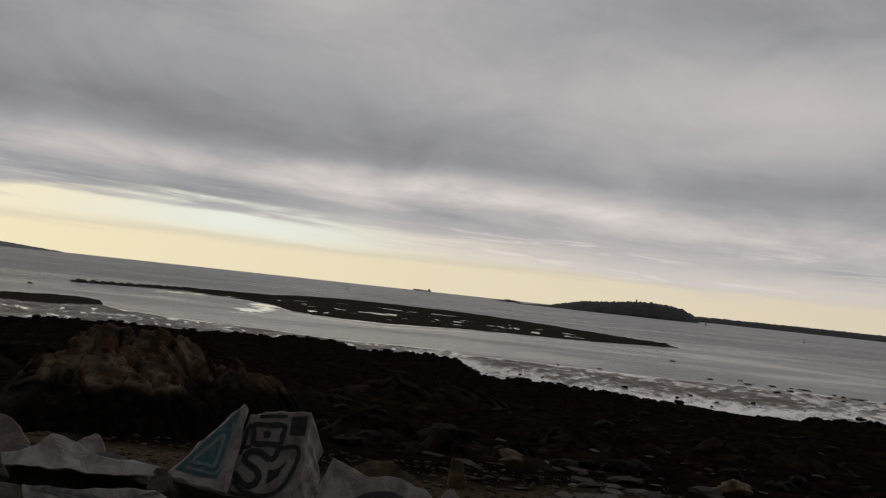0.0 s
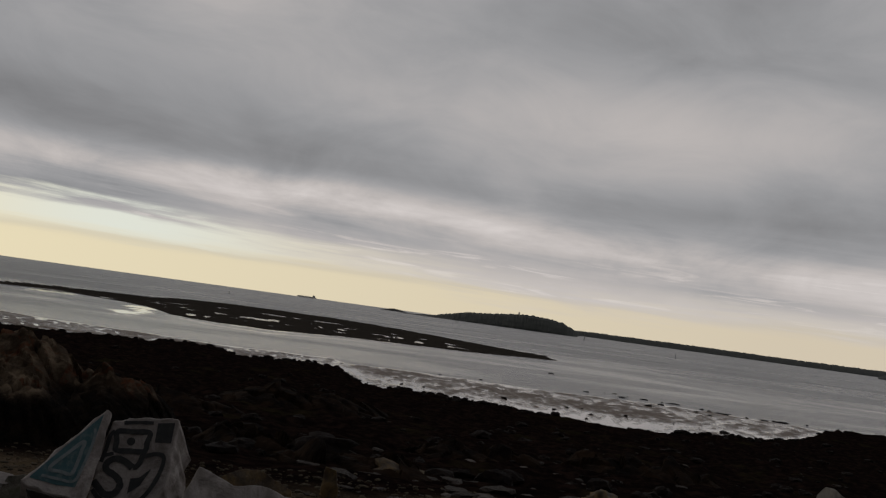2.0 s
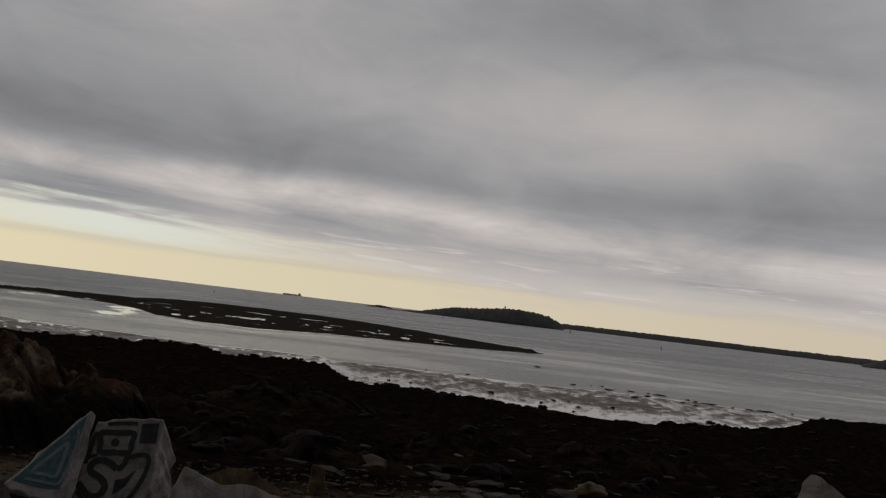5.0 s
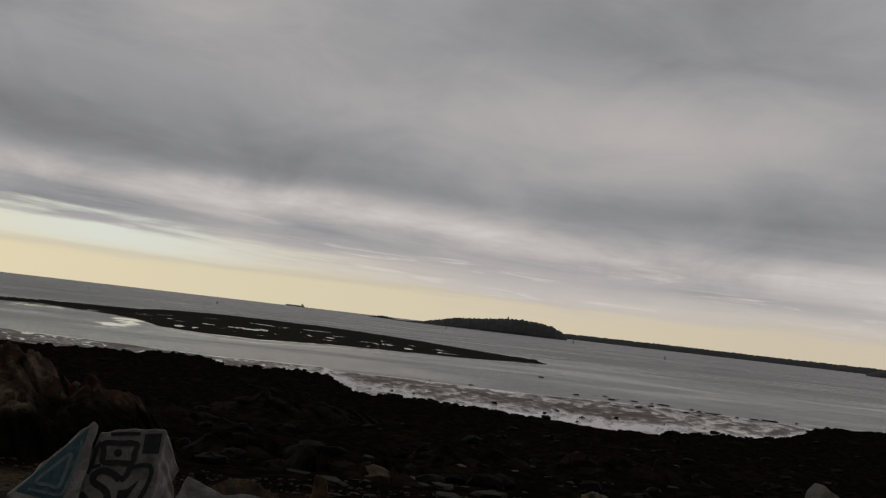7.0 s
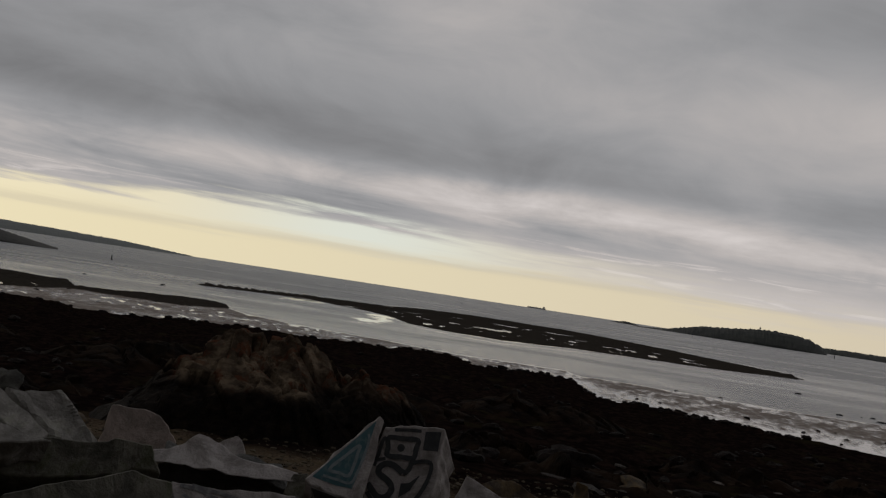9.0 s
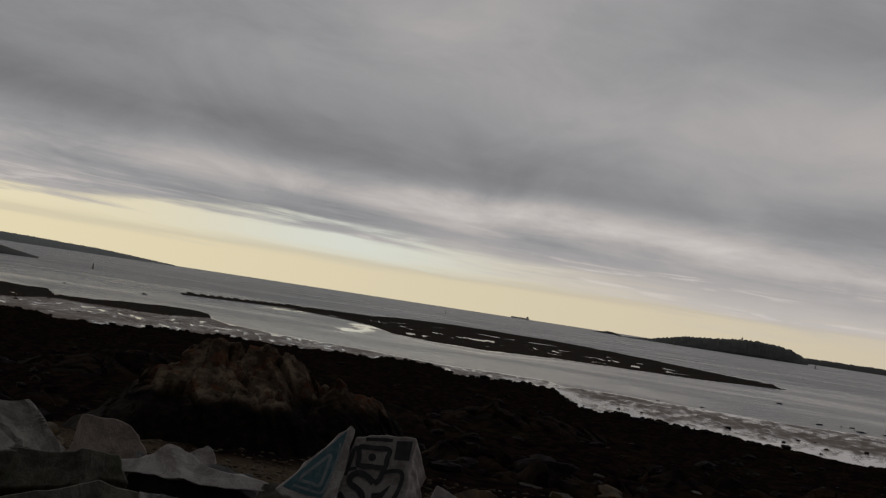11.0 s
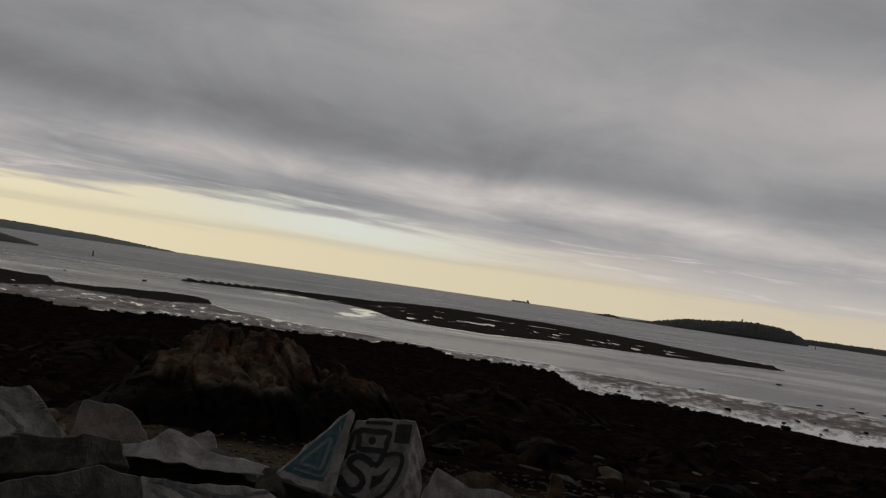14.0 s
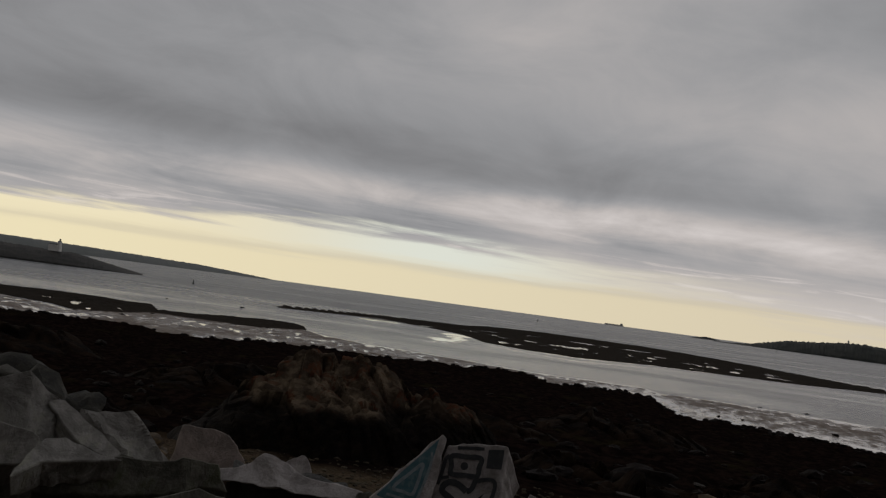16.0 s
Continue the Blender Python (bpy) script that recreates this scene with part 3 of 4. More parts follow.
# ---------------------------------------------------------------- boulders and lumps
def ico(sub):
    bm = bmesh.new()
    bmesh.ops.create_icosphere(bm, subdivisions=sub, radius=1.0)
    bm.verts.ensure_lookup_table()
    v = np.array([q.co[:] for q in bm.verts])
    f = np.array([[q.index for q in p.verts] for p in bm.faces])
    bm.free()
    return v, f


ICO1, ICO2, ICO3 = ico(1), ico(2), ico(3)


def lump_field(name, label, category, mat, items, base, seed, jag=0.28):
    """One joined mesh of many uneven lumps: items are rows of x, y, z, half sizes and turn."""
    bv, bf = base
    rng = np.random.default_rng(seed)
    V, F = [], []
    for k, (x, y, z, sx, sy, sz, rz) in enumerate(items):
        s = 1 + jag * (rng.random(len(bv)) - 0.5) * 2
        p = bv * s[:, None] * (sx, sy, sz)
        c, n = math.cos(rz), math.sin(rz)
        q = np.stack([p[:, 0] * c - p[:, 1] * n + x, p[:, 0] * n + p[:, 1] * c + y, p[:, 2] + z], -1)
        V.append(q)
        F.append(bf + k * len(bv))
    me = mesh_of(name, np.concatenate(V), np.concatenate(F), mat, flat=True)
    return tagged(new(name, me), label, category, kind="stuff")


rng = np.random.default_rng(4)


def scatter(n, az0, az1, r0, r1, s0, s1, flatten, power=1.0, edge=False, sink=0.25):
    a = rng.uniform(az0, az1, n)
    if edge:
        r = np.interp(a, A_WEED, R_WEED) + rng.normal(-0.6, 1.0, n)
    else:
        r = np.exp(rng.uniform(math.log(r0), math.log(r1), n))
    z, _, _, _ = shore(a, r)
    s = s0 + (s1 - s0) * rng.random(n) ** (2.0 * power)
    out = []
    for i in range(n):
        x, y = at(a[i], r[i])
        out.append((x, y, z[i] + s[i] * flatten * (1 - sink) * 0.4, s[i] * rng.uniform(0.8, 1.4), s[i] * rng.uniform(0.7, 1.2), s[i] * flatten * rng.uniform(0.7, 1.2), rng.uniform(0, 6.3)))
    return out


lump_field("seaweed_boulders", "boulders covered in black and brown seaweed", "boulders", WEED, scatter(420, -42, 38, 17, 75, 0.06, 0.34, 0.55), ICO2, 1)
lump_field("shore_edge_boulders", "dark weedy boulders along the water's edge", "boulders", WEED, scatter(900, -42, 38, 0, 0, 0.05, 0.34, 0.5, edge=True), ICO2, 2)
lump_field("beach_pebbles", "brown and grey pebbles on the upper beach", "pebbles", PEBBLE, scatter(5200, -40, 36, 8.2, 15.5, 0.010, 0.055, 0.6, power=1.3), ICO1, 3)

def stone_shape(k, mat=WET_STONE):
    v, f = ICO2
    gen = np.random.default_rng(700 + k)
    p = v * (1 + 0.34 * (gen.random(len(v)) - 0.5) * 2)[:, None]
    p[:, 2] = np.clip(p[:, 2], -0.8, 0.45 + 0.2 * gen.random())
    return mesh_of("beach_stone", p, f, mat, flat=True)


STONE_SHAPES = [stone_shape(k) for k in range(7)]
FLAG_SHAPES = [stone_shape(k, FLAGSTONE) for k in range(20, 26)]
for k, (x, y, z, sx, sy, sz, rz) in enumerate(scatter(80, 10, 21, 11.4, 14.8, 0.03, 0.20, 0.25, power=1.2) + scatter(14, 10, 24, 14.5, 24, 0.04, 0.18, 0.25)):
    ob = new("flat_stone", FLAG_SHAPES[k % 6])
    ob.matrix_world = Matrix.Translation((x, y, z + 0.01)) @ Matrix.Rotation(rz, 4, "Z") @ Matrix.Diagonal((sx, sy, sz, 1))
    tagged(ob, "pale flat wet stone lying on the gravel", "stone", "flat stones on the beach")
for k, (x, y, z, sx, sy, sz, rz) in enumerate(scatter(85, 2, 26, 10.5, 19, 0.04, 0.24, 0.4) + scatter(60, 6, 34, 16, 45, 0.05, 0.2, 0.45)):
    ob = new("wet_stone", STONE_SHAPES[k % 7])
    ob.matrix_world = Matrix.Translation((x, y, z)) @ Matrix.Rotation(rz, 4, "Z") @ Matrix.Diagonal((sx, sy, sz, 1))
    tagged(ob, "flat wet brown stone lying among the seaweed", "stone", "wet stones on the beach")



def boulder(name, label, x, y, sx, sy, sz, mat, seed, group="", tilt=(0, 0, 0), z=None, category="rock"):
    v, f = ICO3
    out = []
    for p in v:
        q = Vector(p)
        s = 1 + 0.75 * noise.noise(q * 1.2 + Vector((seed * 3.1, 0, 0))) + 0.35 * noise.noise(q * 2.7 + Vector((0, seed * 2.3, 0))) + 0.08 * noise.noise(q * 6.5)
        out.append((q.x * s * sx, q.y * s * sy, q.z * s * sz))
    ob = new(name, mesh_of(name, out, f, mat, flat=False))
    ob.location = (x, y, (ground_height(x, y) if z is None else z) + sz * 0.25)
    ob.rotation_euler = [radians(q) for q in tilt]
    return tagged(ob, label, category, group)


# small rocks standing in the shallows
REEF = [(20.4 + 0.75 * k + 0.2 * math.sin(k * 2.3), 97.5 + 2.2 * math.sin(k * 0.5), 0.55 + 0.4 * math.sin(k * 1.7)) for k in range(15) if k % 4 != 1]
for k, (a, r, s) in enumerate(REEF):
    x, y = at(a, r)
    boulder("reef_rock", "low weedy rock awash at the edge of the flat", x, y, s * 0.8, s * 0.5, 0.06, WEED, 120 + k, "reef rocks", tilt=(0, 0, -a), z=0.02)
for k, (a, r, s) in enumerate([(18.2, 98, 0.5), (19.3, 101, 0.25), (19.9, 102, 0.45), (20.7, 100, 0.25), (22.0, 90, 0.75), (22.7, 95, 0.6), (24.8, 92, 0.5), (25.6, 90, 0.4), (9.0, 92, 0.35), (11.6, 93, 0.4), (15.9, 127, 0.7), (-23.1, 168, 0.8), (-27.6, 168, 0.6), (-30.0, 103, 0.6), (-28.3, 112, 0.5), (-26.6, 95, 0.35), (-19.9, 80, 0.5), (-17.8, 84, 0.45)]):
    x, y = at(a, r)
    boulder("shore_rock", "dark weed-covered rock standing in the shallows", x, y, s * 0.5, s * 0.4, s * 0.15, WEED, 20 + k, "rocks in the shallows", z=max(0.0, ground_height(x, y)))


def outcrop(name, label, az, r, width, depth, crest, seed, cells, mat=OUTCROP, base=2.85, parent=None, dip=0.0, relief=1.0):
    """A craggy outcrop: a crest line (metres across and up), a steep front, broken into tilted facets with open cracks."""
    nx, ny = (190, 120) if parent else (110, 70)
    u, v = np.meshgrid(np.linspace(0, 1, nx), np.linspace(-1, 1, ny))
    x, y = (u - 0.5) * width, v * depth / 2
    cx, cz = np.array(crest).T
    top = np.interp(x + 0.06 * fbm(u * 7, v * 3, 3, seed), cx, cz)
    vv = v + 0.22 * fbm(x * 0.7, y * 0.7, 3, seed + 1)
    front = smooth(vv, -0.95, -0.55) * 0.46 + np.clip((vv + 0.70) / 0.85, 0, 1) * 0.54
    env = front * (1 - smooth(vv, 0.25, 1.0))
    gen = np.random.default_rng(seed)
    px = x + 0.30 * fbm(x * 1.1, y * 1.1, 3, seed + 4)
    py = y + 0.9 * x + 0.30 * fbm(x * 1.1 + 9, y * 1.1, 3, seed + 5)

    def facets(count, squeeze, size, tilt):
        """Tilted planes over scattered cells, and the cracks between them."""
        cxs, cys = gen.uniform(px.min(), px.max(), count), gen.uniform(py.min(), py.max(), count)
        dist = (px[..., None] - cxs) ** 2 + ((py[..., None] - cys) * squeeze) ** 2
        two = np.argpartition(dist, 1, -1)[..., :2]
        dd = np.sqrt(np.take_along_axis(dist, two, -1))
        near = np.where(dd[..., 0] < dd[..., 1], two[..., 0], two[..., 1])
        lift, tx, ty = gen.uniform(-size, size * 0.5, count), gen.uniform(-tilt, tilt, count) + dip, gen.uniform(-tilt, tilt, count)
        plane = lift[near] + tx[near] * (px - cxs[near]) + ty[near] * (py - cys[near])
        return np.clip(plane, -1.6 * size, 0.9 * size), 1 - smooth(np.abs(dd[..., 0] - dd[..., 1]), 0.0, 0.06)

    big, crack = facets(cells, 0.7, 0.16 * relief, 0.7)
    small, fine = facets(cells * 4, 0.9, 0.05 * relief, 0.9)
    z = env * (top + big + small - relief * (0.06 * crack + 0.02 * fine)) + 0.05 * fbm(x * 4.1, y * 4.1, 4, seed + 9, 0.6) * smooth(env, 0.02, 0.3) - 0.30 * (1 - smooth(env, 0.0, 0.12))
    me = mesh_of(name, np.stack([x, y, z], -1).reshape(-1, 3), polar_faces(ny, nx)[:, ::-1], mat, flat=True)
    ob = new(name, me)
    qx, qy = at(az, r)
    if parent:
        # the parts share the thing's frame
        ob.parent = parent
        c, n = math.cos(parent.rotation_euler.z), math.sin(parent.rotation_euler.z)
        ax, ay = qx - parent.location.x, qy - parent.location.y
        ob.location = (ax * c + ay * n, ay * c - ax * n, base - parent.location.z)
        return tagged(ob, label)
    ob.location = (qx, qy, base)
    ob.rotation_euler = (0, 0, -radians(az))
    return tagged(ob, label, "outcrop")


crag_base = new("rock_outcrop")
crag_base.location = (*at(-15.6, 17.0), 2.85)
crag_base.rotation_euler = (0, 0, radians(15.6))
tagged(crag_base, "brown weathered rock outcrop with dark weed and painted shade below", "outcrop")
outcrop("crag", "", -15.6, 17.0, 6.0, 5.2,
        [(-3.0, 0.0), (-2.6, 0.55), (-2.15, 1.04), (-1.7, 1.44), (-1.34, 1.64), (-1.1, 1.80), (-0.85, 1.82), (-0.7, 1.74), (-0.4, 1.82), (-0.15, 1.76), (0.2, 1.88), (0.42, 1.80), (0.6, 1.60), (0.95, 1.42), (1.3, 1.2), (2.0, 0.8), (3.0, 0.0)], 3, 130, parent=crag_base, dip=-0.10, relief=0.65)
outcrop("shoulder", "low pale brown hump beside the crag", -10.6, 16.6, 3.2, 3.4,
        [(-1.6, 0.3), (-0.9, 0.9), (-0.35, 1.25), (-0.05, 1.46), (0.2, 1.38), (0.7, 1.2), (1.15, 0.85), (1.6, 0.1)], 8, 50, parent=crag_base, dip=-0.15, relief=0.35)
# this skirt's black is weed and also paints the deep shade under the crag
outcrop("weed_skirt", "black seaweed and painted deep shade round the foot of the rock", -16.2, 16.1, 6.4, 2.8,
        [(-3.3, 0.0), (-2.4, 0.45), (-1.2, 0.66), (0.3, 0.72), (1.6, 0.66), (2.5, 0.4), (3.3, 0.0)], 12, 60, mat=WEED, base=2.90, parent=crag_base, relief=0.4)
for az_b, r_b, size, high, seed_b in ((-37.1, 22.0, 0.95, 4.55, 83), (-34.6, 20.0, 0.62, 4.26, 87), (-31.6, 20.0, 0.42, 2.9, 91)):
    bx, by = at(az_b, r_b)
    tall = max(0.35, (high - ground_height(bx, by)) / 2.1)
    boulder("shore_boulder", "large rounded grey-green boulder above the seaweed", bx, by, size * 1.2, size, tall, MOSSY_ROCK, seed_b, "shore boulders", category="boulder")


for k, (a, r, w, h) in enumerate([(4.8, 17.5, 3.6, 0.42), (-2.0, 20.0, 3.4, 0.4), (12.0, 24.0, 4.2, 0.45), (-29.0, 21.0, 4.0, 0.4), (22.0, 27.0, 5.0, 0.7), (-8.0, 31.0, 6.0, 0.9), (1.0, 38.0, 7.0, 1.0), (-24.0, 36.0, 7.0, 1.0), (-36.0, 48.0, 9.0, 1.3)]):
    x, y = at(a, r)
    outcrop("weedy_ledge", "low rock ledge under brown and black seaweed", a, r, w, w * 0.8, [(w * (q / 6 - 0.5), h * p) for q, p in enumerate((0.05, 0.6, 1.0, 0.85, 1.0, 0.6, 0.05))], 30 + k, 24, LEDGE, ground_height(x, y) - 0.12)["group"] = "weedy ledges"


# ---------------------------------------------------------------- the near stones
def ripple(u, w, seed, amp):
    q = Vector((u * 3.0 + seed * 5.7, w * 3.0, seed * 1.3))
    return amp * (noise.noise(q) + (3.5 * abs(noise.noise(q * 0.45)) if amp > 0.013 else 0.0) + 0.5 * noise.noise(q * 2.7) + 0.25 * noise.noise(q * 7.0))


def block(name, label, loc, rz, tilt, outline, depth, mat, seed, drop=0.0, shrink=0.9, amp=0.014, group="painted stones", skew=0.0, creases=()):
    """A quarried stone: its face has the given outline (metres across and up); the body runs back and down."""
    bm = bmesh.new()
    r = random.Random(seed)
    if sum(a[0] * b[1] - b[0] * a[1] for a, b in zip(outline, outline[1:] + outline[:1])) < 0:
        outline = outline[::-1]
    # broken edges between the main corners
    rough_line = []
    for a, b in zip(outline, outline[1:] + outline[:1]):
        rough_line.append(a)
        gap_len = math.hypot(b[0] - a[0], b[1] - a[1])
        for k in range(1, int(gap_len / 0.09) + 1):
            f = k / (int(gap_len / 0.09) + 1)
            rough_line.append((a[0] + (b[0] - a[0]) * f + r.uniform(-0.013, 0.013), a[1] + (b[1] - a[1]) * f + r.uniform(-0.013, 0.013)))
    outline = rough_line
    front = [bm.verts.new((u, 0, w)) for u, w in outline]
    cu, cw = sum(p[0] for p in outline) / len(outline), sum(p[1] for p in outline) / len(outline)
    back = [bm.verts.new((cu + skew + (u - cu) * shrink + r.uniform(-0.03, 0.03), depth + r.uniform(-0.05, 0.05), cw + (w - cw) * shrink - drop + r.uniform(-0.03, 0.03))) for u, w in outline]
    bm.faces.new(front)
    bm.faces.new(back[::-1])
    n = len(outline)
    for i in range(n):
        j = (i + 1) % n
        bm.faces.new((front[j], front[i], back[i], back[j]))
    bmesh.ops.recalc_face_normals(bm, faces=bm.faces)
    bmesh.ops.bevel(bm, geom=list(bm.edges), offset=0.009, segments=1, profile=0.6, affect="EDGES")
    bmesh.ops.triangulate(bm, faces=[f for f in bm.faces if len(f.verts) > 4])
    for cut in range(4):
        long = [e for e in bm.edges if e.calc_length() > 0.065]
        if not long:
            break
        bmesh.ops.subdivide_edges(bm, edges=long, cuts=1)
        bmesh.ops.triangulate(bm, faces=[f for f in bm.faces if len(f.verts) > 3])
    for v in bm.verts:
        p = v.co.copy()
        k = smooth(np.array([p.y]), 0.0, 0.12)[0]
        v.co.y += ripple(p.x, p.z, seed, amp)
        for (u0, w0), (u1, w1), high, wide in creases:
            along_u, along_w = u1 - u0, w1 - w0
            ln = math.hypot(along_u, along_w)
            off_line = abs((p.x - u0) * along_w - (p.z - w0) * along_u) / ln
            v.co.y -= high * max(0.0, 1 - off_line / wide) * (1 - k)
        v.co += Vector((noise.noise(p * 4 + Vector((seed, 0, 0))), 0, noise.noise(p * 4 + Vector((0, seed, 9))))) * amp * 1.4
        v.co += Vector((noise.noise(p * 9), noise.noise(p * 9 + Vector((5, 0, 0))), noise.noise(p * 9 + Vector((0, 5, 0))))) * amp * 1.2 * k
    ob = new(name, bm_mesh(name, bm, mat))
    ob.matrix_world = Matrix.Translation(loc) @ Matrix.Rotation(radians(rz), 4, "Z") @ Matrix.Rotation(radians(-tilt), 4, "X")
    tagged(ob, label, "stone", group)
    ob["seed"], ob["amp"] = seed, amp
    return ob


def smooth_line(pts, closed=False, k=6):
    out, n = [], len(pts)
    for i in range(n if closed else n - 1):
        p = [Vector(pts[(i + o) % n] if closed else pts[min(max(i + o, 0), n - 1)]) for o in (-1, 0, 1, 2)]
        for s in range(k):
            t = s / k
            out.append(0.5 * (2 * p[1] + (p[2] - p[0]) * t + (2 * p[0] - 5 * p[1] + 4 * p[2] - p[3]) * t * t + (3 * p[1] - p[0] - 3 * p[2] + p[3]) * t ** 3))
    if not closed:
        out.append(Vector(pts[-1]))
    return out


def stroke(stone, pts, width, mat, label, closed=False, lift=0.006, name="painted_line"):
    """A brushed line of paint that follows the stone's face."""
    line = smooth_line(pts, closed)
    n = len(line)
    bm = bmesh.new()
    rows = []
    for i, p in enumerate(line):
        a = line[(i - 1) % n] if closed else line[max(i - 1, 0)]
        b = line[(i + 1) % n] if closed else line[min(i + 1, n - 1)]
        t = (b - a).normalized()
        s = Vector((-t.y, t.x))
        w = width * (0.5 + 0.10 * noise.noise(Vector((i * 0.5, stone["seed"], 0))))
        row = []
        for k in (-1, -0.35, 0.35, 1):
            q = p + s * w * k
            row.append(bm.verts.new((q.x, ripple(q.x, q.y, stone["seed"], stone["amp"]) - lift, q.y)))
        rows.append(row)
    for i in range(n if closed else n - 1):
        a, b = rows[i], rows[(i + 1) % n]
        for k in range(3):
            bm.faces.new((a[k], a[k + 1], b[k + 1], b[k]))
    return part(name, bm, mat, stone, label)


def patch(stone, pts, mat, label, lift=0.004, name="painted_field", rounded=False):
    """A filled field of paint on the stone's face."""
    line = smooth_line(pts, True) if rounded else [Vector(p) for p in pts]
    bm = bmesh.new()
    bm.faces.new([bm.verts.new((p.x, 0, p.y)) for p in line])
    bmesh.ops.triangulate(bm, faces=list(bm.faces))
    for cut in range(3):
        long = [e for e in bm.edges if e.calc_length() > 0.05]
        if long:
            bmesh.ops.subdivide_edges(bm, edges=long, cuts=1)
            bmesh.ops.triangulate(bm, faces=[f for f in bm.faces if len(f.verts) > 3])
    for v in bm.verts:
        v.co.y = ripple(v.co.x, v.co.z, stone["seed"], stone["amp"]) - lift
    return part(name, bm, mat, stone, label)


def disc(cx, cy, r, n=12):
    return [(cx + r * math.cos(i * 6.2832 / n), cy + r * math.sin(i * 6.2832 / n)) for i in range(n)]


teal = block("painted_stone", "pointed white stone painted with a teal triangle", (-1.58, 7.84, 4.49), 19.4, 25,
             [(-0.38, -0.24), (-0.03, 0.13), (0.19, 0.34), (0.23, 0.39), (0.27, 0.35), (0.22, 0.06), (0.11, -0.40), (-0.11, -0.35), (-0.33, -0.29)], 0.42, WHITE_STONE, 2, drop=0.25, shrink=0.8, amp=0.008)
patch(teal, [(0.20, 0.33), (0.165, 0.207), (0.11, -0.03), (0.03, -0.285), (-0.117, -0.27), (-0.32, -0.217), (-0.148, -0.03), (0.077, 0.20)], TEAL_PAINT, "faded teal triangle")
stroke(teal, [(0.065, 0.092), (-0.06, -0.02), (-0.178, -0.14), (-0.09, -0.165), (-0.01, -0.18), (0.03, -0.08), (0.051, 0.008)], 0.028, WHITE_PAINT, "white inner line", closed=True, lift=0.009)
stroke(teal, [(0.14, 0.204), (0.137, 0.099), (0.063, -0.144), (0.01, -0.239), (-0.1, -0.225), (-0.232, -0.199)], 0.022, WHITE_PAINT, "white outer line", lift=0.009)

glyph = block("painted_stone", "upright white stone painted with bold black curls", (-1.12, 7.97, 4.44), -4.0, 18,
              [(-0.25, 0.32), (-0.06, 0.36), (0.29, 0.40), (0.30, 0.17), (0.29, -0.10), (0.22, -0.38), (-0.04, -0.37), (-0.31, -0.35), (-0.30, -0.04)], 0.5, WHITE_STONE, 5, drop=0.22, shrink=0.95, amp=0.007, skew=0.09)
stroke(glyph, [(-0.153, 0.308), (-0.039, 0.325), (0.087, 0.337)], 0.03, BLACK_PAINT, "black bar")
patch(glyph, [(0.124, 0.34), (0.263, 0.36), (0.266, 0.188), (0.131, 0.176)], BLACK_PAINT, "black square")
stroke(glyph, [(-0.19, 0.229), (-0.06, 0.243), (0.073, 0.25), (0.07, 0.17), (0.063, 0.093), (-0.05, 0.082), (-0.167, 0.076), (-0.18, 0.15)], 0.045, BLACK_PAINT, "black ring", closed=True)
patch(glyph, disc(-0.064, 0.161, 0.035), BLACK_PAINT, "black dot")
stroke(glyph, [(-0.212, 0.23), (-0.241, 0.189), (-0.252, 0.072), (-0.271, -0.034)], 0.035, BLACK_PAINT, "black hook")
stroke(glyph, [(-0.262, 0.019), (-0.182, 0.046)], 0.03, BLACK_PAINT, "black tick")
stroke(glyph, [(-0.002, -0.052), (-0.086, -0.004), (-0.162, 0.004), (-0.213, -0.035), (-0.21, -0.09), (-0.121, -0.137), (-0.072, -0.196), (-0.102, -0.271), (-0.178, -0.288), (-0.256, -0.226), (-0.293, -0.193)], 0.055, BLACK_PAINT, "black curl")
stroke(glyph, [(0.063, 0.093), (0.043, -0.013), (-0.001, -0.056)], 0.045, BLACK_PAINT, "black link")
stroke(glyph, [(0.072, 0.053), (0.181, 0.085), (0.235, 0.049), (0.218, -0.097), (0.139, -0.271), (0.021, -0.35), (-0.103, -0.355), (-0.215, -0.325), (-0.284, -0.261)], 0.035, BLACK_PAINT, "black outer curve")
patch(glyph, [(0.155, -0.036), (0.09, -0.185), (0.0, -0.265), (0.0, -0.14), (0.069, -0.125)], BLACK_PAINT, "black wedge")

eye = block("painted_stone", "pale stone painted with a black almond shape", (-0.17, 7.2, 4.31), -8.6, 35,
            [(-0.40, 0.31), (-0.09, 0.20), (0.11, 0.22), (0.38, 0.16), (0.47, 0.06), (0.55, -0.10), (0.42, -0.26), (-0.35, -0.40), (-0.45, -0.24), (-0.46, 0.03)], 0.45, WHITE_STONE, 8, drop=0.12, amp=0.012)
stroke(eye, [(-0.197, -0.106), (-0.137, -0.019), (0.009, 0.055), (0.168, 0.058), (0.323, -0.051), (0.205, -0.142), (0.032, -0.173)], 0.048, BLACK_PAINT, "black almond outline", closed=True)
patch(eye, disc(0.055, -0.055, 0.10), BLACK_PAINT, "black disc")
patch(eye, [(0.07, -0.06), (0.135, -0.005), (0.145, -0.115)], WHITE_PAINT, "white wedge", lift=0.009)
patch(eye, [(0.03, -0.06), (-0.035, -0.02), (-0.03, -0.115)], WHITE_PAINT, "white wedge", lift=0.009)

# its dark colour stands in for the shade below the overhang
block("dark_stone", "undercut stone below the painted stones, coloured dark for shade", (-1.34, 7.48, 3.97), 15.2, -15,
      [(-0.46, 0.32), (-0.15, 0.26), (0.14, 0.18), (0.50, 0.02), (0.50, -0.39), (-0.08, -0.42), (-0.31, -0.06)], 0.28, SHADE_STONE, 11, drop=0.28, shrink=0.95, group="shore stones")
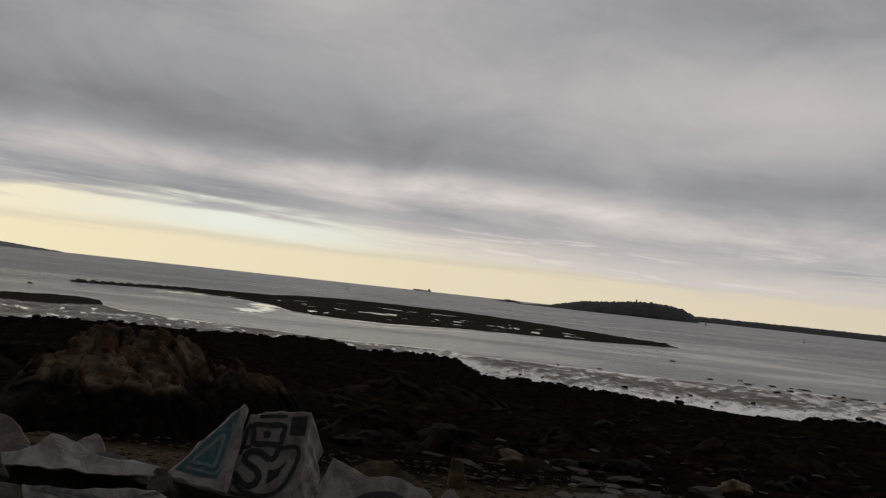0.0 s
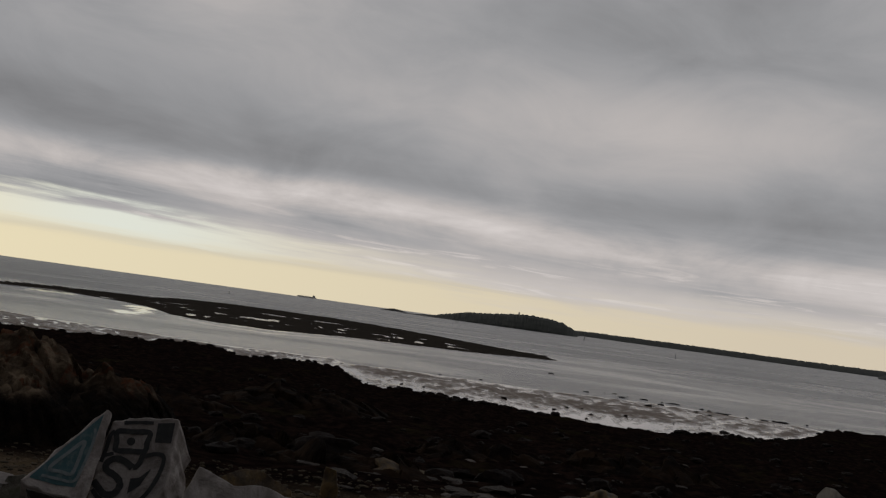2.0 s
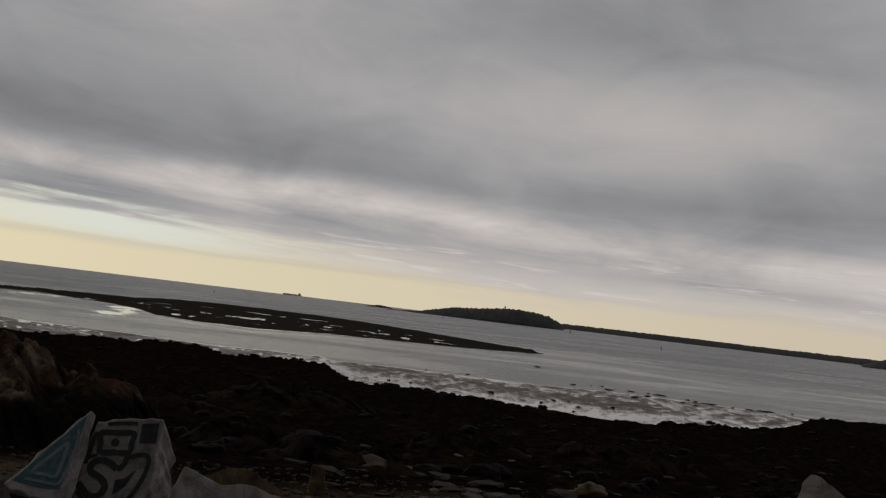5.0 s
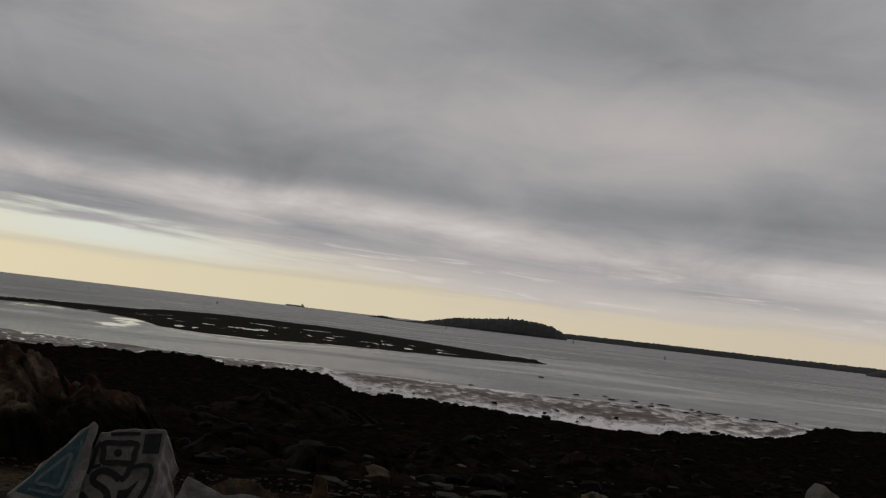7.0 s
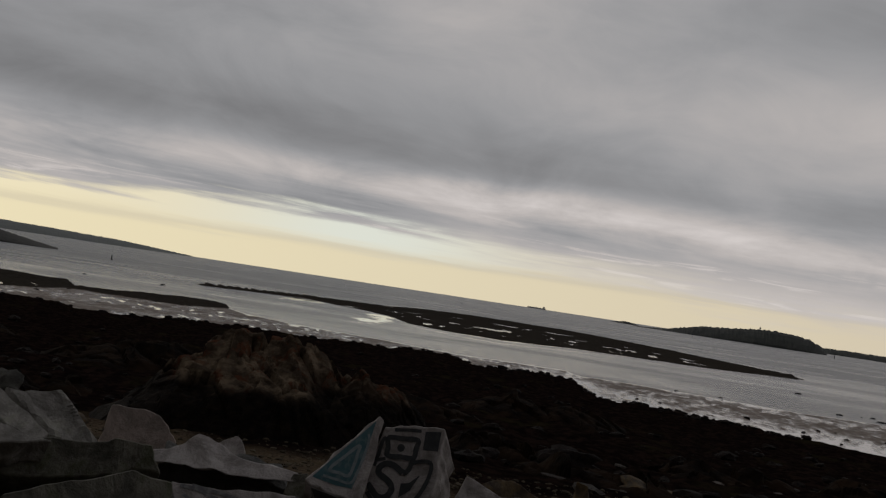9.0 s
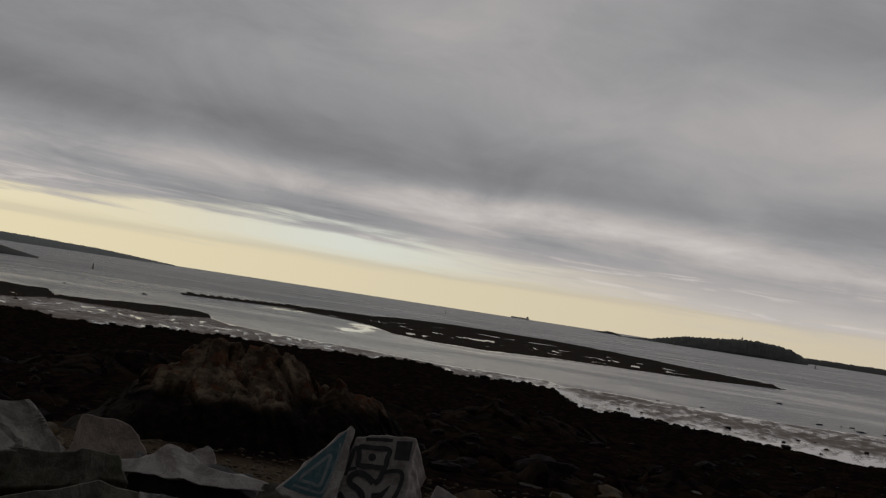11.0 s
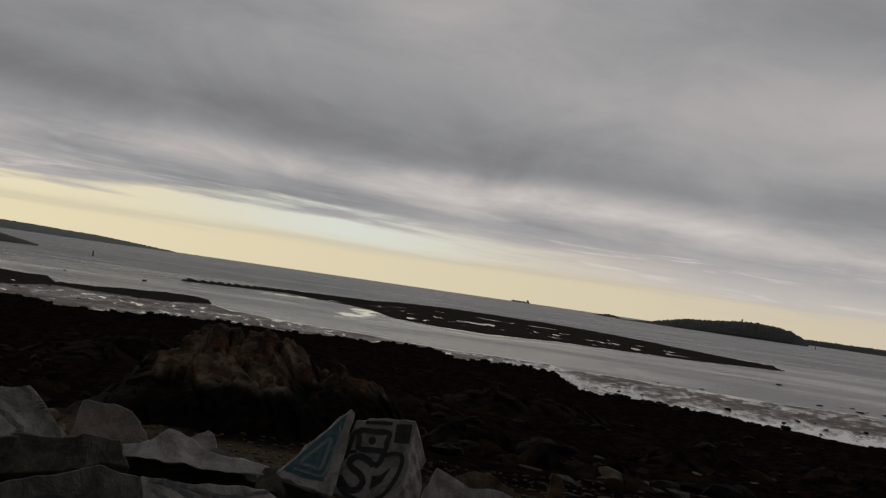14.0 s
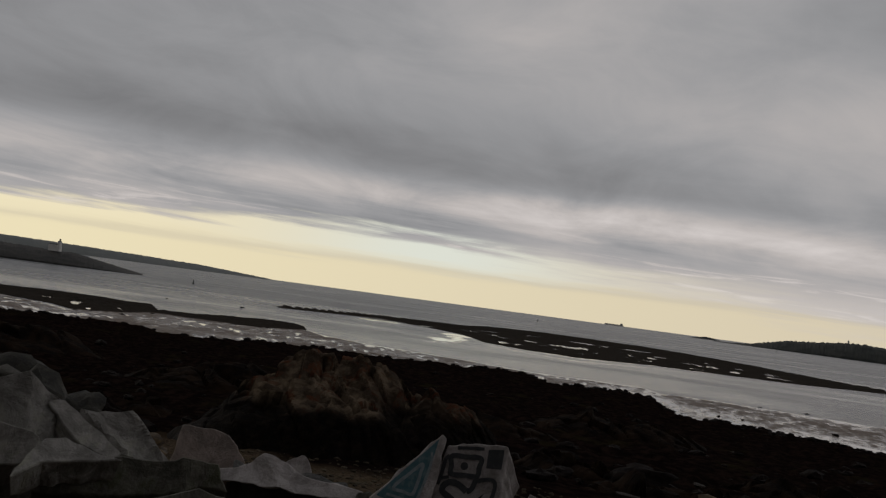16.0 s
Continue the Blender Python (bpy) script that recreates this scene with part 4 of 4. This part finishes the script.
block("white_slab", "leaning white slab stone with a chipped edge", (-2.73, 7.73, 4.27), 14.4, 55,
      [(-0.59, 0.03), (-0.43, 0.07), (-0.21, 0.24), (-0.10, 0.25), (0.20, 0.06), (0.73, -0.04), (0.68, -0.15), (0.45, -0.15), (0.10, -0.15), (-0.25, -0.10), (-0.52, -0.11)], 0.22, WHITE_STONE, 13, drop=-0.20, shrink=0.8, amp=0.007, group="shore stones", creases=[((-0.2, 0.25), (0.0, -0.15), 0.05, 0.12)])
# added block, coloured dark to paint the shadow gap below the slab
block("dark_stone", "added dark block filling the shadow gap under the slab", (-2.72, 7.80, 4.08), 14.4, -20,
      [(-0.55, -0.20), (-0.52, 0.12), (-0.1, 0.10), (0.3, 0.06), (0.62, 0.0), (0.66, -0.22)], 0.35, SHADE_STONE, 15, group="shore stones")
block("white_stone", "small white stone behind the slab", (-2.85, 8.43, 4.29), 18.7, 20,
      [(-0.14, -0.03), (-0.05, 0.05), (0.04, 0.09), (0.09, 0.07), (0.15, -0.08), (-0.03, -0.21)], 0.3, WHITE_STONE, 17, drop=0.2, group="shore stones")
wave = block("painted_stone", "pale stone painted with grey waves and a yellow daub", (-2.15, 6.87, 4.12), 17.4, 40,
             [(-0.60, 0.19), (-0.30, 0.17), (0.06, 0.18), (0.35, 0.18), (0.53, 0.08), (0.43, -0.07), (0.10, -0.37), (-0.48, -0.40)], 0.4, WHITE_STONE, 19, drop=0.1, amp=0.012)
for pts in ([(-0.522, 0.157), (-0.369, 0.13), (-0.207, 0.051), (-0.038, -0.089)], [(-0.432, 0.165), (-0.218, 0.123), (0.035, 0.073), (0.241, 0.113), (0.392, 0.145)],
            [(-0.491, 0.087), (-0.347, -0.004), (-0.221, -0.105)], [(-0.289, 0.095), (-0.07, 0.011), (0.068, -0.039), (0.251, 0.019)], [(-0.40, 0.03), (-0.2, -0.06), (-0.08, -0.18)]):
    stroke(wave, pts, 0.028, GREY_PAINT, "grey wave", lift=0.006)
patch(wave, [(-0.408, -0.08), (-0.248, -0.046), (-0.179, -0.142), (-0.313, -0.213), (-0.406, -0.2)], YELLOW_PAINT, "yellow daub", rounded=True)
arch = block("painted_stone", "mossy green stone painted with a black arch", (-2.95, 6.02, 4.21), 36.1, 20,
             [(-0.60, 0.07), (-0.35, 0.13), (-0.10, 0.17), (0.23, 0.25), (0.50, 0.16), (0.53, -0.10), (0.51, -0.41), (-0.64, -0.35)], 0.5, GREEN_STONE, 23, drop=0.1, amp=0.012)
stroke(arch, [(-0.26, -0.14), (-0.243, -0.092), (-0.217, -0.035), (-0.166, -0.003), (-0.041, 0.005), (0.035, -0.045), (0.084, -0.115)], 0.06, BLACK_PAINT, "black arch", lift=0.009)
block("long_stone", "long mossy grey stone lying like a low wall", (-3.45, 6.66, 4.37), 27.4, 8,
      [(-0.86, 0.12), (-0.47, 0.13), (0.12, 0.11), (0.31, 0.14), (0.52, 0.12), (0.55, 0.01), (0.62, -0.10), (0.40, -0.07), (0.13, -0.16), (-0.44, -0.19), (-0.83, -0.20)], 0.4, GREEN_STONE, 29, drop=0.25, shrink=1.0, amp=0.012, group="shore stones", creases=[((0.33, 0.14), (0.28, -0.1), 0.05, 0.10)])
block("pink_stone", "rounded pinkish granite stone on the gravel", (-3.80, 8.49, 4.30), 24.1, 15,
      [(-0.34, -0.25), (-0.31, 0.01), (-0.28, 0.17), (0.02, 0.17), (0.17, 0.12), (0.28, 0.02), (0.38, -0.14), (0.33, -0.28)], 0.4, PINK_STONE, 31, drop=0.2, group="shore stones")
block("slab_stone", "grey-green slab stone leaning on its neighbours", (-4.19, 7.63, 4.43), 40.8, 35,
      [(-0.43, 0.22), (0.03, 0.25), (0.12, 0.14), (0.24, -0.06), (0.38, -0.26), (0.06, -0.35), (-0.20, -0.30), (-0.43, 0.05)], 0.35, GRANITE, 37, drop=0.25, amp=0.009, group="shore stones", creases=[((-0.40, 0.2), (0.08, -0.3), 0.07, 0.10), ((0.0, 0.25), (0.3, -0.2), 0.03, 0.05)])
block("big_stone", "large pale grey stone with a rounded back", (-4.72, 6.95, 4.63), 54.2, 30,
      [(-0.51, 0.28), (-0.25, 0.31), (-0.04, 0.34), (0.09, 0.23), (0.23, 0.10), (0.43, -0.20), (0.57, -0.40), (0.09, -0.55), (-0.20, -0.55), (-0.55, -0.45)], 0.5, GRANITE, 41, drop=0.3, amp=0.012, group="shore stones", creases=[((-0.04, 0.34), (-0.1, -0.4), 0.10, 0.22), ((0.2, 0.1), (0.0, -0.5), 0.06, 0.08)])
block("slab_stone", "narrow grey slab lying across the big stone", (-4.32, 7.09, 4.52), 46.3, 45,
      [(-0.27, 0.29), (-0.13, 0.31), (0.09, 0.05), (0.30, -0.22), (0.19, -0.27), (-0.04, -0.13), (-0.20, 0.12)], 0.25, GRANITE, 73, drop=0.12, amp=0.012, group="shore stones")
block("pale_stone", "pale wedge of stone on the long stone", (-3.94, 6.21, 4.49), 32.4, 60,
      [(-0.32, -0.23), (-0.23, 0.0), (-0.12, 0.19), (0.02, 0.23), (0.21, 0.10), (0.44, -0.01), (0.06, -0.05), (-0.12, -0.08)], 0.22, GRANITE, 43, drop=0.0, amp=0.012, group="shore stones")
block("pale_stone", "low pale stone beside the big stone", (-4.59, 6.43, 4.51), 55.5, 15,
      [(-0.28, 0.15), (-0.03, 0.13), (0.15, 0.06), (0.29, -0.01), (0.20, -0.20), (-0.30, -0.22)], 0.4, GRANITE, 47, drop=0.2, group="shore stones")
block("pale_stone", "pale pointed stone on the bank", (4.97, 7.74, 4.77), -57.7, 20,
      [(-0.12, -0.55), (-0.09, -0.06), (-0.07, 0.07), (-0.01, 0.17), (0.10, 0.17), (0.36, 0.05), (0.55, -0.30), (0.6, -0.6)], 0.5, GRANITE, 53, drop=0.3, group="shore stones")
block("mossy_stone", "small mossy stone wedged beside the slab", (-1.98, 7.80, 4.22), 12.0, 20,
      [(-0.13, -0.12), (-0.08, 0.04), (0.05, 0.06), (0.12, -0.02), (0.10, -0.15)], 0.2, GREEN_STONE, 67, drop=0.15, group="shore stones")
block("white_stone", "small white stone behind the painted stones", (0.45, 7.75, 4.28), -4.0, 20,
      [(-0.10, -0.10), (-0.06, 0.03), (0.03, 0.08), (0.09, 0.0), (0.10, -0.15)], 0.2, WHITE_STONE, 71, drop=0.2, group="shore stones")
block("ochre_rock", "ochre brown rock on the gravel", (-0.22, 10.5, 3.82), 1.2, 30,
      [(-0.42, -0.10), (-0.32, 0.08), (-0.07, 0.22), (0.20, 0.16), (0.47, 0.0), (0.50, -0.20), (-0.35, -0.25)], 0.6, BROWN_STONE, 59, drop=0.2, amp=0.03, group="beach rocks")
block("ochre_rock", "small ochre rock standing on the gravel", (0.72, 11.98, 3.70), -3.4, 15,
      [(-0.09, -0.15), (-0.06, 0.15), (0.08, 0.12), (0.15, -0.09), (0.14, -0.25), (0.0, -0.3)], 0.25, BROWN_STONE, 61, drop=0.1, amp=0.02, group="beach rocks")
for k, (a, r, s) in enumerate([(2.5, 20.0, 0.8), (7.5, 17.5, 0.5), (-28.0, 13.5, 0.45), (-24.5, 14.2, 0.35), (20.0, 17.0, 0.35)]):
    x, y = at(a, r)
    boulder("beach_rock", "brown rock half hidden in dark seaweed", x, y, s * 0.9, s * 0.7, s * 0.4, BROWN_STONE if k % 3 else WEED, 60 + k, "beach rocks")


def tuft(x, y, n, seed):
    """A low plant of small leaves."""
    r = random.Random(seed)
    bm = bmesh.new()
    for i in range(n):
        a, h, l = r.uniform(0, 6.3), r.uniform(0.02, 0.16), r.uniform(0.03, 0.07)
        px, py = r.gauss(0, 0.12), r.gauss(0, 0.07)
        dx_, dy_ = math.cos(a) * l, math.sin(a) * l
        v = [bm.verts.new(q) for q in ((px, py, h), (px + dx_ * 0.5 - dy_ * 0.3, py + dy_ * 0.5 + dx_ * 0.3, h + 0.02), (px + dx_, py + dy_, h + 0.01), (px + dx_ * 0.5 + dy_ * 0.3, py + dy_ * 0.5 - dx_ * 0.3, h + 0.02))]
        bm.faces.new(v)
        s = [bm.verts.new(q) for q in ((px, py, h), (px + 0.004, py, h), (px * 0.7, py * 0.7, -0.03))]
        bm.faces.new(s)
    ob = new("low_plant", bm_mesh("low_plant", bm, LEAF))
    ob.location = (x, y, ground_height(x, y) + 0.04)
    return tagged(ob, "low yellow-green plant between the stones", "plant", kind="stuff")


tuft(-3.15, 5.35, 160, 3)
tuft(-2.1, 6.25, 90, 4)
